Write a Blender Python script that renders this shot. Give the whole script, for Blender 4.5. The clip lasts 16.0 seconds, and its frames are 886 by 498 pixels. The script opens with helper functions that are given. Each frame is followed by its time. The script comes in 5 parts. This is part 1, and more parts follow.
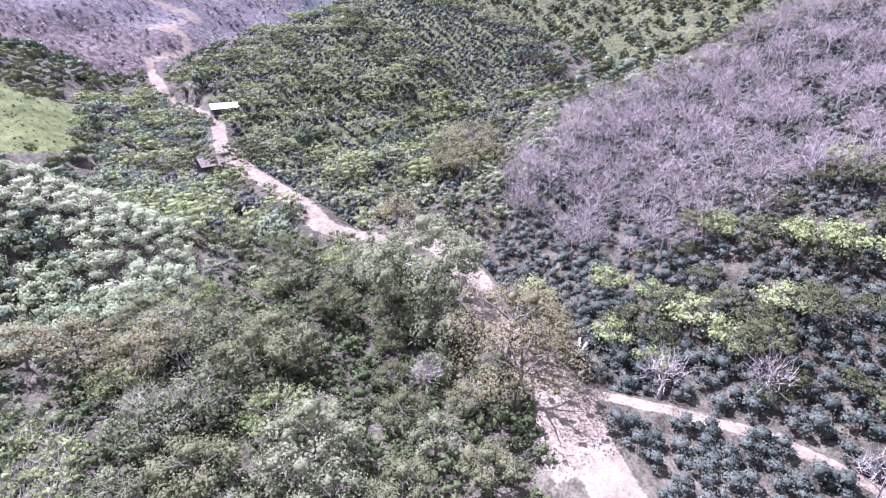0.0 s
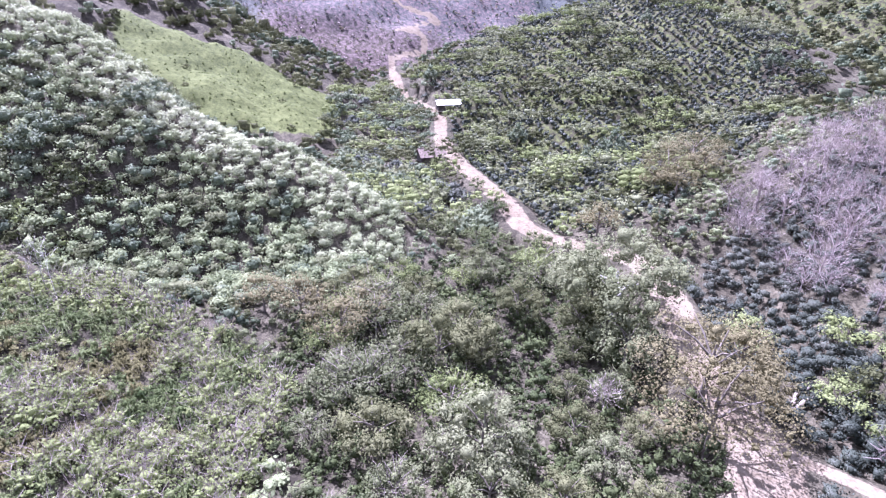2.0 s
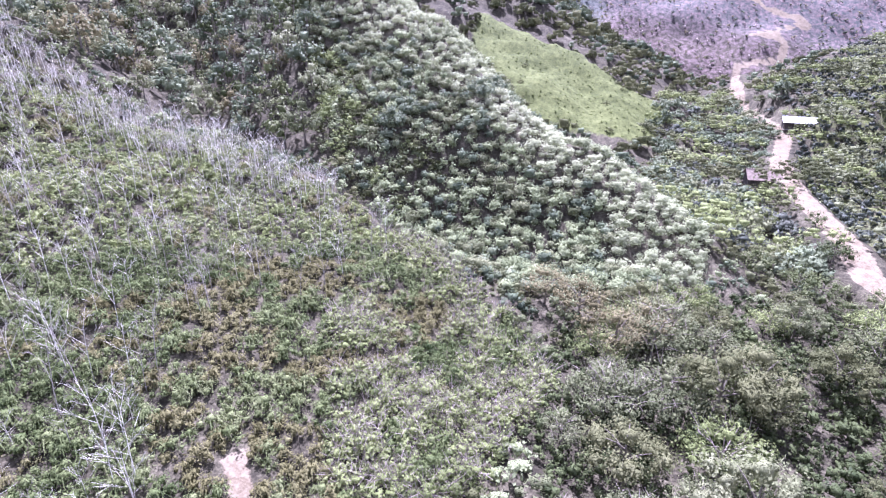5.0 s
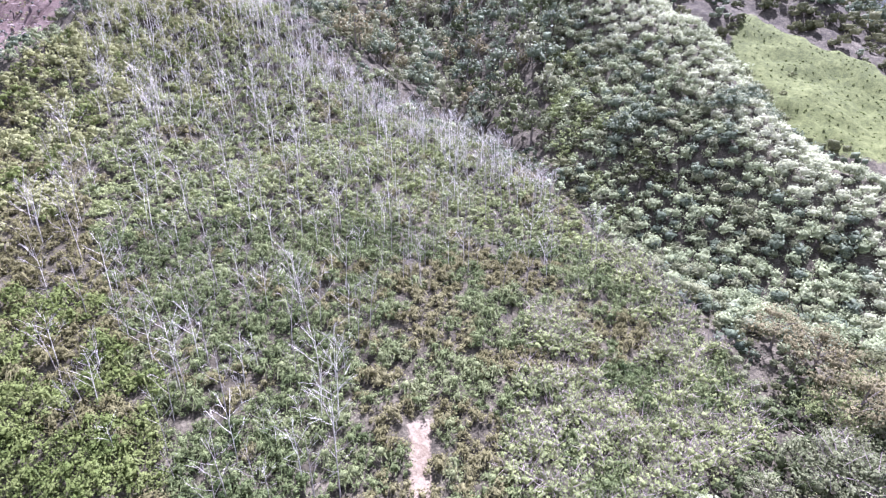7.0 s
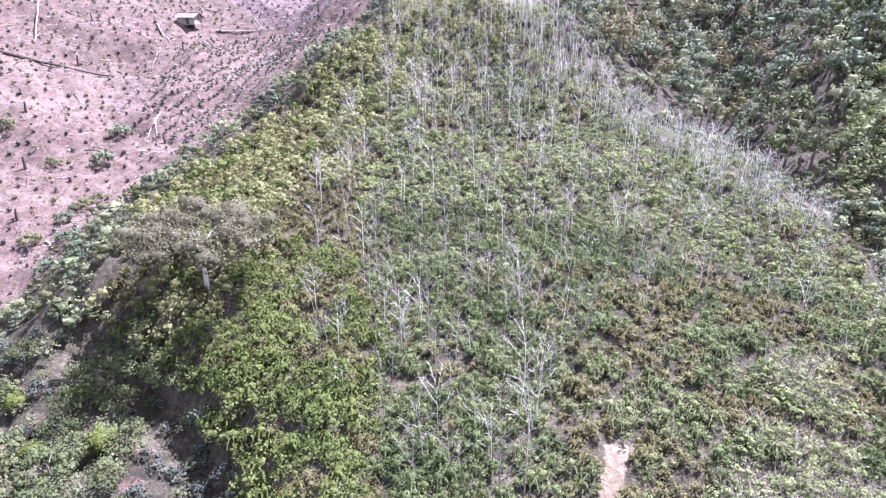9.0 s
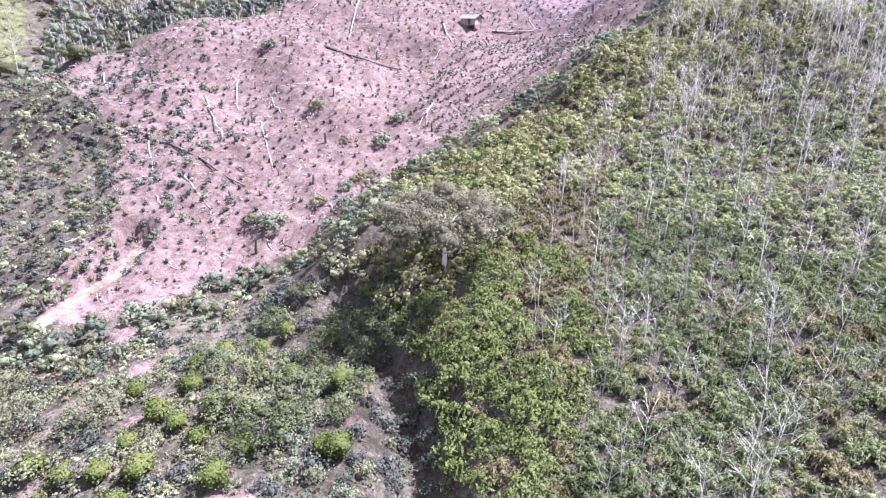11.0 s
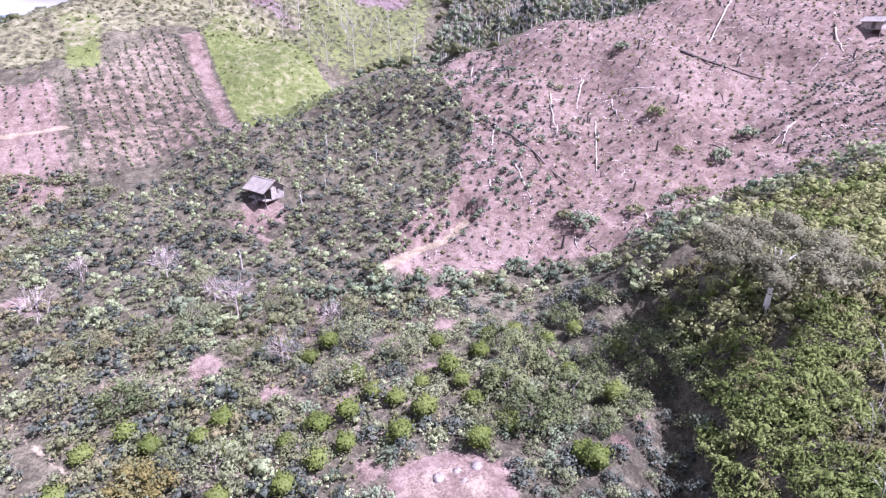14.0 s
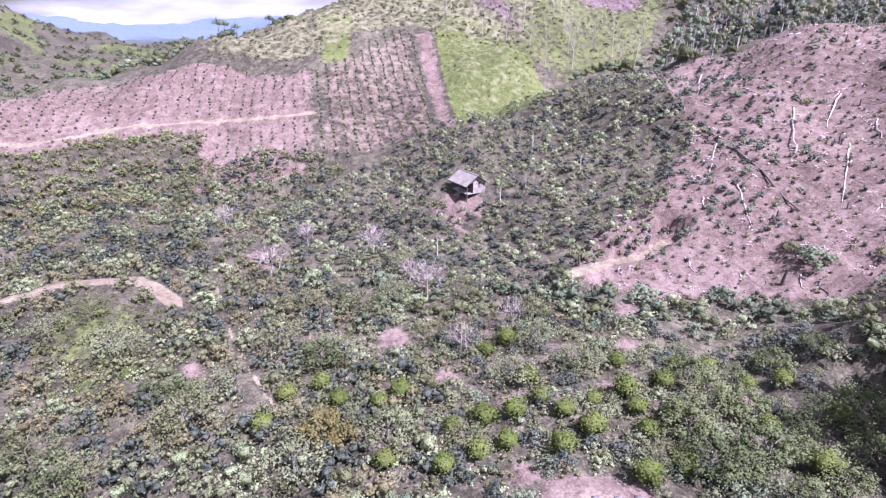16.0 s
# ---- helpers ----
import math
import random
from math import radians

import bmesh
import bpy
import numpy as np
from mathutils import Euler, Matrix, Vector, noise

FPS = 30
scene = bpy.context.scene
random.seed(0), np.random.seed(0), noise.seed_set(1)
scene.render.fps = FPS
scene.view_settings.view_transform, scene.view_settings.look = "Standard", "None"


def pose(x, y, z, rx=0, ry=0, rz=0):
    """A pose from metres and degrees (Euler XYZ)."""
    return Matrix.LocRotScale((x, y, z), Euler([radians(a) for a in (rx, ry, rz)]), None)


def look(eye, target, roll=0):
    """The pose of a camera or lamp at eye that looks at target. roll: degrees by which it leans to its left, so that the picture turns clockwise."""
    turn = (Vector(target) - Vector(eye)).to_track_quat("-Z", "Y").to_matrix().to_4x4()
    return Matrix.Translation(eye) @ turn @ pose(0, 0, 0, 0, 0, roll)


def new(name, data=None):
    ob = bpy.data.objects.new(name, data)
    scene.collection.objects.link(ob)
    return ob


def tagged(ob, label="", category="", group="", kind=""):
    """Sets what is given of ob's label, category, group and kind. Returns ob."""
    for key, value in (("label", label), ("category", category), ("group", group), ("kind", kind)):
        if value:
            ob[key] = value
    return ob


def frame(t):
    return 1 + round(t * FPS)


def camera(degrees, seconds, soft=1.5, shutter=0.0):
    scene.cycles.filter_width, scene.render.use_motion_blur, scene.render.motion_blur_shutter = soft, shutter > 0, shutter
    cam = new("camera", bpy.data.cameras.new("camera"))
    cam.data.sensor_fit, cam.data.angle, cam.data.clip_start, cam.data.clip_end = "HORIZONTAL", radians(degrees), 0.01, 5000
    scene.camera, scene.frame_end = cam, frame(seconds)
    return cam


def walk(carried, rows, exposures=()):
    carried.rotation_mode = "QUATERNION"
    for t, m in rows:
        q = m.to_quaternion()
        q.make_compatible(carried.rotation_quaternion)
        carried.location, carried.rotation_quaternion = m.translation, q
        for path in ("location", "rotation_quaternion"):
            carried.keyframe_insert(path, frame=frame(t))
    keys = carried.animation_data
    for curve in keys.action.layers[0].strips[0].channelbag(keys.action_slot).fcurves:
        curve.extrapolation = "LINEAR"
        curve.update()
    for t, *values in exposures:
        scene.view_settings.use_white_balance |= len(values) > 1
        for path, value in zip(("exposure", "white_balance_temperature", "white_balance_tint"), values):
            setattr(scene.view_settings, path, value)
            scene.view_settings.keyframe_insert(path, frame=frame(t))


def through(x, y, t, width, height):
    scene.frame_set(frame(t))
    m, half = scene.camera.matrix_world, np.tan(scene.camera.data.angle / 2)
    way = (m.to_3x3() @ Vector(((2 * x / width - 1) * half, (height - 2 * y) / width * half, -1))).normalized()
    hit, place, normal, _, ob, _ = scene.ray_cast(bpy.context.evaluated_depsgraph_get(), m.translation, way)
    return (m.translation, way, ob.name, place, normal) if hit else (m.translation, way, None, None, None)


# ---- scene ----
# The drone hovers at one spot and turns to its left, looking down by about 23 degrees.
EYE = 33.0
cam = camera(77.5, 16.0, soft=1.25)
TURN = (
    (0.0, 102.14, 23.51, 0.35), (0.5, 96.42, 23.50, 0.31), (1.0, 90.81, 23.44, 0.27), (1.5, 85.45, 23.40, 0.19),
    (2.0, 80.29, 23.35, 0.13), (2.5, 75.06, 23.29, 0.03), (3.0, 69.52, 23.24, -0.01), (3.5, 64.26, 23.20, -0.07),
    (4.0, 58.99, 23.18, -0.13), (6.5, 31.11, 23.02, 0.06), (7.0, 25.11, 23.03, 0.08), (7.5, 19.23, 23.02, 0.07),
    (8.0, 12.83, 22.97, 0.06), (8.5, 6.31, 22.96, 0.06), (9.0, 0.0, 22.92, 0.07), (9.5, -6.38, 22.90, 0.06),
    (10.0, -13.04, 22.88, 0.10), (12.5, -42.94, 22.77, 0.0), (13.0, -48.41, 22.75, 0.05), (13.5, -53.75, 22.74, 0.02),
    (14.0, -59.04, 22.68, 0.07), (14.5, -64.39, 22.63, 0.17), (15.0, -69.76, 22.61, 0.20), (15.5, -75.00, 22.60, 0.25),
    (16.0, -80.20, 22.59, 0.30))


def aim(bearing, dip, roll):
    return pose(0, 0, EYE, 0, 0, -bearing) @ pose(0, 0, 0, 90 - dip) @ pose(0, 0, 0, 0, 0, roll)


walk(cam, [(t, aim(b, d, r)) for t, b, d, r in TURN],
     exposures=((0.0, 1.98, 5220, 43), (4.0, 2.12, 5230, 45), (8.0, 2.13, 5390, 38), (12.5, 1.95, 5450, 40), (16.0, 1.63, 5440, 43)))

# ---- daylight: a high sun over the hills, thin bright cloud near the horizon ----
SUN_BEARING, SUN_HEIGHT = 47.0, 57.0
world = bpy.data.worlds.new("world")
scene.world = world
world.use_nodes = True
wn, wl = world.node_tree.nodes, world.node_tree.links
sky = wn.new("ShaderNodeTexSky")
sky.sky_type = "NISHITA"
sky.sun_disc = False
sky.sun_elevation, sky.sun_rotation = radians(SUN_HEIGHT), radians(SUN_BEARING)
sky.air_density, sky.dust_density = 1.2, 2.0
cloud_at = wn.new("ShaderNodeTexCoord")
cloud_map = wn.new("ShaderNodeMapping")
cloud_map.inputs["Scale"].default_value = (3.0, 3.0, 14.0)
cloud = wn.new("ShaderNodeTexNoise")
cloud.inputs["Scale"].default_value, cloud.inputs["Detail"].default_value = 1.1, 6.0
cover = wn.new("ShaderNodeMapRange")
cover.inputs["From Min"].default_value, cover.inputs["From Max"].default_value = 0.36, 0.58
white = wn.new("ShaderNodeMixRGB")
white.inputs["Color2"].default_value = (8.0, 8.1, 8.3, 1)
wl.new(cloud_at.outputs["Generated"], cloud_map.inputs["Vector"])
wl.new(cloud_map.outputs["Vector"], cloud.inputs["Vector"])
wl.new(cloud.outputs["Fac"], cover.inputs["Value"])
wl.new(cover.outputs["Result"], white.inputs["Fac"])
wl.new(sky.outputs["Color"], white.inputs["Color1"])
wl.new(white.outputs["Color"], wn["Background"].inputs["Color"])
wn["Background"].inputs["Strength"].default_value = 0.05
sun = new("sun", bpy.data.lights.new("sun", "SUN"))
sun.data.energy, sun.data.angle, sun.data.color = 5.0, radians(0.53), (1.0, 0.965, 0.91)
sx, sy = math.sin(radians(SUN_BEARING)), math.cos(radians(SUN_BEARING))
sun.matrix_world = look((sx * 100, sy * 100, 100 * math.tan(radians(SUN_HEIGHT))), (0, 0, 0))
# ---- the lie of the land: bearings (degrees clockwise from y) and distances from the lookout, heights against it ----
def at(bearing, dist):
    return dist * math.sin(math.radians(bearing)), dist * math.cos(math.radians(bearing))


def line(nodes):
    return np.array([(*at(b, d), h) for b, d, h in nodes], float)


def poly(*nodes):
    return np.array([at(b, d) for b, d in nodes], float)


def along(x, y, nodes):
    """Distance to a line in plan, the height of the nearest place on it, the side (+1: to the left of its run)."""
    best, high, side = np.full(x.shape, 1e9), np.zeros(x.shape), np.ones(x.shape)
    for a, b in zip(nodes[:-1], nodes[1:]):
        dx, dy = b[0] - a[0], b[1] - a[1]
        s = np.clip(((x - a[0]) * dx + (y - a[1]) * dy) / (dx * dx + dy * dy), 0, 1)
        px, py = x - a[0] - s * dx, y - a[1] - s * dy
        d = np.hypot(px, py)
        near = d < best
        best = np.where(near, d, best)
        high = np.where(near, a[2] + s * (b[2] - a[2]), high)
        side = np.where(near, np.sign(dx * py - dy * px), side)
    return best, high, side


def inside(x, y, p):
    hit = np.zeros(x.shape, bool)
    for (ax, ay), (bx, by) in zip(p, np.roll(p, -1, 0)):
        cross = (ay > y) != (by > y)
        hit ^= cross & (x < (bx - ax) * (y - ay) / (by - ay + 1e-12) + ax)
    return hit


def edge(x, y, p):
    q = np.column_stack([np.vstack([p, p[:1]]), np.zeros(len(p) + 1)])
    return along(x, y, q)[0]


def hills(x, y, size, octaves=4, seed=0):
    """Smooth rolling noise from a few turned waves, about -1 to 1."""
    rng = np.random.RandomState(seed)
    total, amp, norm = np.zeros(x.shape), 1.0, 0.0
    for _ in range(octaves):
        for _ in range(4):
            a, p, k = rng.rand() * 6.283, rng.rand() * 6.283, 6.283 / size * (0.7 + 0.6 * rng.rand())
            total = total + amp * 0.5 * np.sin(k * (x * math.cos(a) + y * math.sin(a)) + p + 1.3 * np.sin(k * 0.6 * (y * math.cos(a) - x * math.sin(a)) + 2 * p))
        norm += amp
        amp, size = amp * 0.5, size * 0.47
    return total / norm


# ridges: crest nodes (bearing, distance, height against the eye), slope on the side of the lookout, slope behind, roundness
RIDGES = (
    (((103, 78, -29.5), (111, 88, -25.6), (115, 100, -19.4), (123, 112, -13.4), (132, 120, -4.6), (140, 125, 1), (155, 130, 11), (175, 140, 16)), 0.47, 0.40, 5),
    (((74, 225, -30), (82, 235, -18), (88, 235, -7), (98, 222, 4), (103, 212, -1), (108, 200, -14.7), (114, 180, -25)), 0.37, 0.35, 9),
    (((77, 72, -31.5), (75, 75, -28.6), (69, 80, -24.6), (63, 85, -20.8), (59, 88, -18.6), (54, 94, -14.8), (49, 103, -7), (47, 108, -2), (42, 122, 5), (36, 150, 18)), 0.70, 1.0, 3),
    (((71, 158, -30), (69, 160, -27.6), (61, 172, -13.6), (53, 180, -3.4), (45, 190, 8)), 0.45, 0.6, 4),
    (((44, 245, 32), (30, 210, 26), (14, 190, 22), (0, 190, 20), (-12, 185, 14)), 0.52, 0.45, 8),
    (((-88, 103, -27), (-78, 115, -21.3), (-69, 124, -16.4), (-60, 130, -11.1), (-48, 140, -2.4), (-38, 150, 2.6), (-29, 166, 7), (-12, 190, 13)), 0.40, 0.36, 6),
    (((-140, 145, -24), (-125, 147, -20), (-119, 150, -18.4), (-111, 158, -14.7), (-101, 170, -8.9), (-94, 180, -2.5), (-89, 190, 4), (-80, 205, 10), (-68, 235, 16)), 0.42, 0.34, 6),
    (((-66, 330, 50), (-45, 300, 40), (-25, 300, 36), (0, 330, 50)), 0.45, 0.40, 12),
    (((5, 420, 85), (30, 420, 90), (52, 430, 80), (68, 430, 70), (84, 450, 66), (100, 480, 62), (120, 440, 55), (140, 420, 50), (180, 400, 50), (208, 420, 60)), 0.62, 0.40, 15),
    (((-152, 420, 75), (-138, 520, 60), (-127, 650, 46), (-118, 800, 14), (-113, 900, -14), (-108, 950, -32)), 0.55, 0.40, 25),
    (((-90, 1700, -2), (-96, 2300, 6), (-101, 2500, 2), (-104.5, 2600, -22)), 0.3, 0.10, 60),
    (((-106, 3300, -40), (-111, 3300, -50), (-116, 3200, 20), (-124, 3000, 120)), 0.3, 0.10, 80),
)
RIDGES = tuple((line(n), k, b, r) for n, k, b, r in RIDGES)
# the broad spur straight below: its outline in plan
SPUR = poly((62, 41), (57, 49), (53, 54), (45, 62), (36, 74), (26, 84), (17, 92), (9, 110), (4, 150), (-4, 150), (-5, 105), (-12, 92), (-21, 78), (-30, 66), (-35, 56), (-29, 44), (-25, 32), (0, 18), (45, 22))
# roads and paths: nodes, half width
ROAD = line(((150, 20, -30.5), (125, 30, -29.7), (118, 37, -29), (110, 46, -28.6), (105, 58, -28), (102, 66, -28.4), (97, 72, -29.4), (92, 72, -29), (89, 76, -28.7), (87, 86, -28.4), (82, 108, -28),
             (80, 128, -27.6), (80, 155, -26), (78, 170, -26), (76, 188, -25.5)))
ROAD_UP = line(((76, 188, -25.5), (75.2, 225, -22), (75.3, 273, -20), (76.6, 277, -18.2), (78.3, 281, -17), (78.6, 290, -13), (77.6, 294, -10), (76.0, 292, -8.6), (78.7, 303, -5.4), (79.9, 307, -4), (77.7, 312, -0.7), (75.4, 318, 5)))
PATH = line(((119.5, 39, -29), (122, 39.5, -29.4), (129, 39.6, -29.2), (140, 40.5, -29.1), (149, 40, -29.2), (160, 36, -29.5)))
TRACK = line(((-66, 64, -29.2), (-62, 69, -29.1), (-58.5, 71.5, -28.6), (-56.5, 76, -27.6)))
FOOTPATH = line(((-124, 74, -29.5), (-118, 75, -29.5), (-112, 71, -29.3), (-110.2, 67, -29.4), (-109, 63, -29.7)))
TRAIL = line(((-105.2, 82, -29.9), (-104.9, 69, -30.9), (-104.4, 56.5, -30.1), (-103.1, 47.8, -30.4), (-100.6, 41, -30.7)))
SIDE_TRAIL = line(((-100.5, 78.5, -30.2), (-99.6, 73.5, -30.8), (-99.1, 60, -29.9)))
PATCHES = ((-79.8, 43.2, 1.5), (-73.8, 57.6, 1.5), (-60.4, 44, 1.1), (-71.8, 39.4, 1.4), (-86.3, 49.8, 2.0), (-78.2, 78.5, 1.3), (-100.3, 75.3, 1.6), (-58.6, 52, 1.6), (-74, 53, 1.2), (-59.4, 59, 2.0), (-45.9, 47.6, 0.9), (-36.8, 37.5, 1.2), (-34.5, 41.3, 0.9), (-69.2, 32.1, 1.4), (-108.5, 48.7, 1.4), (-99.3, 71.7, 1.2), (-40.6, 46.6, 0.8), (-65, 49, 1.3), (-89, 60, 1.0))
FIELD_ROAD = line(((-126, 128, -23), (-119.2, 134, -23.2), (-114, 133, -22.1), (-110.2, 134.5, -21.3), (-104, 132.5, -20.9), (-100, 128.5, -20.3), (-93.3, 126.3, -19.1)))


GULLY = line(((-26, 24, 0), (-28.5, 34, 0), (-31.5, 43, 0), (-36, 54, 0)))


def ridge(x, y, nodes, front, back, round_, soft=2.2):
    """A crest line with a slope on either side; the bends of the crest run softly into one another."""
    best, total = None, None
    for a, b in zip(nodes[:-1], nodes[1:]):
        dx, dy = b[0] - a[0], b[1] - a[1]
        s = np.clip(((x - a[0]) * dx + (y - a[1]) * dy) / (dx * dx + dy * dy), 0, 1)
        px, py = x - a[0] - s * dx, y - a[1] - s * dy
        near = (dx * py - dy * px) * (dy * a[0] - dx * a[1]) > 0
        v = a[2] + s * (b[2] - a[2]) - np.where(near, front, back) * (np.sqrt(px * px + py * py + round_ * round_) - round_)
        if best is None:
            best, total = v, np.ones(x.shape)
        else:
            top = np.maximum(best, v)
            total = total * np.exp((best - top) / soft) + np.exp((v - top) / soft)
            best = top
    return best + soft * np.log(total) - 0.5


def height(x, y):
    """The ground's height over the datum; the lookout is at EYE."""
    x, y = np.asarray(x, float), np.asarray(y, float)
    dist = np.hypot(x, y)
    parts = [-30.6 - 0.0 * x + 0.7 * hills(x, y, 45, 2, 3) - 12 * np.clip((dist - 500) / 1500, 0, 1)]
    for nodes, front, back, round_ in RIDGES:
        parts.append(ridge(x, y, nodes, front, back, round_))
    out = np.where(inside(x, y, SPUR), 0, edge(x, y, SPUR))
    face = np.interp(y, (15, 27, 60, 76, 90, 105, 130, 155), (-31.5, -29.6, -20.6, -15.8, -9, 1.0, 9, 15)) - 0.05 * x * np.clip(y / 80, 0, 1)
    parts.append(face - 0.66 * (np.sqrt(out * out + 6) - 2.45))
    soft = 1.3
    top = np.max(parts, 0)
    z = top + soft * np.log(sum(np.exp((p - top) / soft) for p in parts))
    z = z + (0.9 * hills(x, y, 34, 4, 11) + 0.22 * hills(x, y, 8, 2, 5)) * np.clip(dist / 60, 0.5, 2) + 6 * hills(x, y, 130, 3, 41) * np.clip((dist - 240) / 150, 0, 1) * np.clip((-x - 180) / 60, 0, 1)
    z = z - 4.8 * np.exp(-(along(x, y, GULLY)[0] / 3.2) ** 2)
    for nodes, half, ease in ((ROAD, 2.1, 2.6), (PATH, 0.8, 1.2), (TRACK, 1.2, 1.5), (FOOTPATH, 0.9, 1.2), (TRAIL, 0.5, 0.8), (SIDE_TRAIL, 0.4, 0.8), (FIELD_ROAD, 0.9, 1.6)):
        d, h, _ = along(x, y, nodes)
        w = 1 - np.clip((d - half) / ease, 0, 1)
        w = w * w * (3 - 2 * w)
        z = z * (1 - w) + (h + 0.06 * hills(x, y, 3, 2, 8)) * w
    return z + EYE

# ---- materials ----
def nodes_of(name):
    m = bpy.data.materials.new(name)
    m.use_nodes = True
    return m, m.node_tree.nodes, m.node_tree.links, m.node_tree.nodes["Principled BSDF"]


def ramp(n, stops):
    r = n.new("ShaderNodeValToRGB")
    e = r.color_ramp.elements
    e[0].position, e[0].color = stops[0][0], (*stops[0][1], 1)
    e[1].position, e[1].color = stops[-1][0], (*stops[-1][1], 1)
    for p, c in stops[1:-1]:
        e.new(p).color = (*c, 1)
    return r


def grain(n, l, scale, detail=4.0, coord=None):
    t = n.new("ShaderNodeTexNoise")
    t.inputs["Scale"].default_value, t.inputs["Detail"].default_value = scale, detail
    if coord is None:
        coord = n.new("ShaderNodeNewGeometry").outputs["Position"]
    l.new(coord, t.inputs["Vector"])
    return t.outputs["Fac"]


def sums(n, l, *pairs):
    """A weighted sum of values, less their mean, about 0.5."""
    out = None
    for value, weight in pairs:
        m = n.new("ShaderNodeMath")
        m.operation = "MULTIPLY_ADD"
        l.new(value, m.inputs[0])
        m.inputs[1].default_value = weight
        if out is None:
            m.inputs[2].default_value = 0.5 - 0.5 * sum(w for _, w in pairs)
        else:
            l.new(out, m.inputs[2])
        out = m.outputs[0]
    return out


def leafy(name, dark, mid, light, rough=0.6, through=0.25, patch=0.12, spec=0.04, leafw=0.16, gaps=0.545):
    """Leaves: tone by leaf, by plant and by patches of the hillside, some light shining through, gaps between leaflets."""
    m, n, l, b = nodes_of(name)
    geo, info = n.new("ShaderNodeNewGeometry"), n.new("ShaderNodeObjectInfo")
    tone = sums(n, l, (geo.outputs["Random Per Island"], leafw), (info.outputs["Random"], 0.35), (grain(n, l, 9.0, 3), 0.5), (grain(n, l, 0.7, 2), 1.0), (grain(n, l, patch, 3), 1.3))
    r = ramp(n, ((0.05, dark), (0.52, mid), (1.0, light)))
    l.new(tone, r.inputs["Fac"])
    l.new(r.outputs["Color"], b.inputs["Base Color"])
    b.inputs["Roughness"].default_value = rough
    b.inputs["Specular IOR Level"].default_value = spec
    bp = n.new("ShaderNodeBump")
    bp.inputs["Strength"].default_value, bp.inputs["Distance"].default_value = 0.5, 0.05
    l.new(grain(n, l, 7.0, 3), bp.inputs["Height"])
    l.new(bp.outputs["Normal"], b.inputs["Normal"])
    glow = n.new("ShaderNodeBsdfTranslucent")
    mix = n.new("ShaderNodeMixShader")
    mix.inputs["Fac"].default_value = through
    l.new(r.outputs["Color"], glow.inputs["Color"])
    l.new(b.outputs["BSDF"], mix.inputs[1])
    l.new(glow.outputs["BSDF"], mix.inputs[2])
    # sprays of small leaflets with gaps between them
    gap, sprays = n.new("ShaderNodeMapRange"), n.new("ShaderNodeMixShader")
    gap.inputs["From Min"].default_value, gap.inputs["From Max"].default_value = gaps, gaps + 0.02
    l.new(grain(n, l, 10.0, 2.0), gap.inputs["Value"])
    l.new(gap.outputs["Result"], sprays.inputs["Fac"])
    l.new(mix.outputs["Shader"], sprays.inputs[1])
    l.new(n.new("ShaderNodeBsdfTransparent").outputs["BSDF"], sprays.inputs[2])
    l.new(sprays.outputs["Shader"], n["Material Output"].inputs["Surface"])
    return m


def plain(name, dark, light, scale, rough=0.85, bump=0.3, fine=12.0, metal=0.0):
    """Wood, bark, soil, sheet metal: two scales of tone, and relief."""
    m, n, l, b = nodes_of(name)
    co = n.new("ShaderNodeTexCoord").outputs["Object"]
    info = n.new("ShaderNodeObjectInfo")
    tone = sums(n, l, (grain(n, l, scale, 5, co), 1.4), (grain(n, l, scale * fine, 4, co), 0.9), (info.outputs["Random"], 0.3))
    r = ramp(n, ((0.15, dark), (0.85, light)))
    l.new(tone, r.inputs["Fac"])
    l.new(r.outputs["Color"], b.inputs["Base Color"])
    b.inputs["Roughness"].default_value, b.inputs["Metallic"].default_value = rough, metal
    bp = n.new("ShaderNodeBump")
    bp.inputs["Strength"].default_value, bp.inputs["Distance"].default_value = bump, 0.05
    l.new(tone, bp.inputs["Height"])
    l.new(bp.outputs["Normal"], b.inputs["Normal"])
    return m


COFFEE = leafy("coffee_leaf", (0.032, 0.041, 0.033), (0.073, 0.087, 0.067), (0.118, 0.125, 0.099), 0.5, 0.12, 0.1, 0.12, gaps=0.57)
SHADE = leafy("shade_tree_leaf", (0.046, 0.056, 0.023), (0.091, 0.101, 0.048), (0.119, 0.123, 0.063), 0.5, 0.3)
OLIVE = leafy("olive_tree_leaf", (0.074, 0.083, 0.039), (0.149, 0.157, 0.078), (0.185, 0.190, 0.103), 0.6, 0.3)
GREYLEAF = leafy("grey_green_leaf", (0.091, 0.106, 0.054), (0.174, 0.191, 0.103), (0.215, 0.227, 0.133), 0.5, 0.25)
BROADLEAF = leafy("broad_tree_leaf", (0.130, 0.145, 0.081), (0.238, 0.258, 0.148), (0.274, 0.290, 0.177), 0.5, 0.3)
BRUSH = leafy("pale_brush_leaf", (0.122, 0.150, 0.059), (0.229, 0.268, 0.111), (0.273, 0.307, 0.140), 0.5, 0.3)
DARKLEAF = leafy("forest_leaf", (0.054, 0.072, 0.049), (0.137, 0.171, 0.106), (0.234, 0.264, 0.165), 0.5, 0.2, gaps=0.57)
CITRUS = leafy("citrus_leaf", (0.058, 0.079, 0.019), (0.114, 0.144, 0.039), (0.146, 0.166, 0.052), 0.4, 0.25, gaps=0.62)
FERN = leafy("spur_fern_leaf", (0.054, 0.080, 0.030), (0.151, 0.185, 0.078), (0.228, 0.250, 0.125), 0.5, 0.3, 0.09, leafw=0.2)
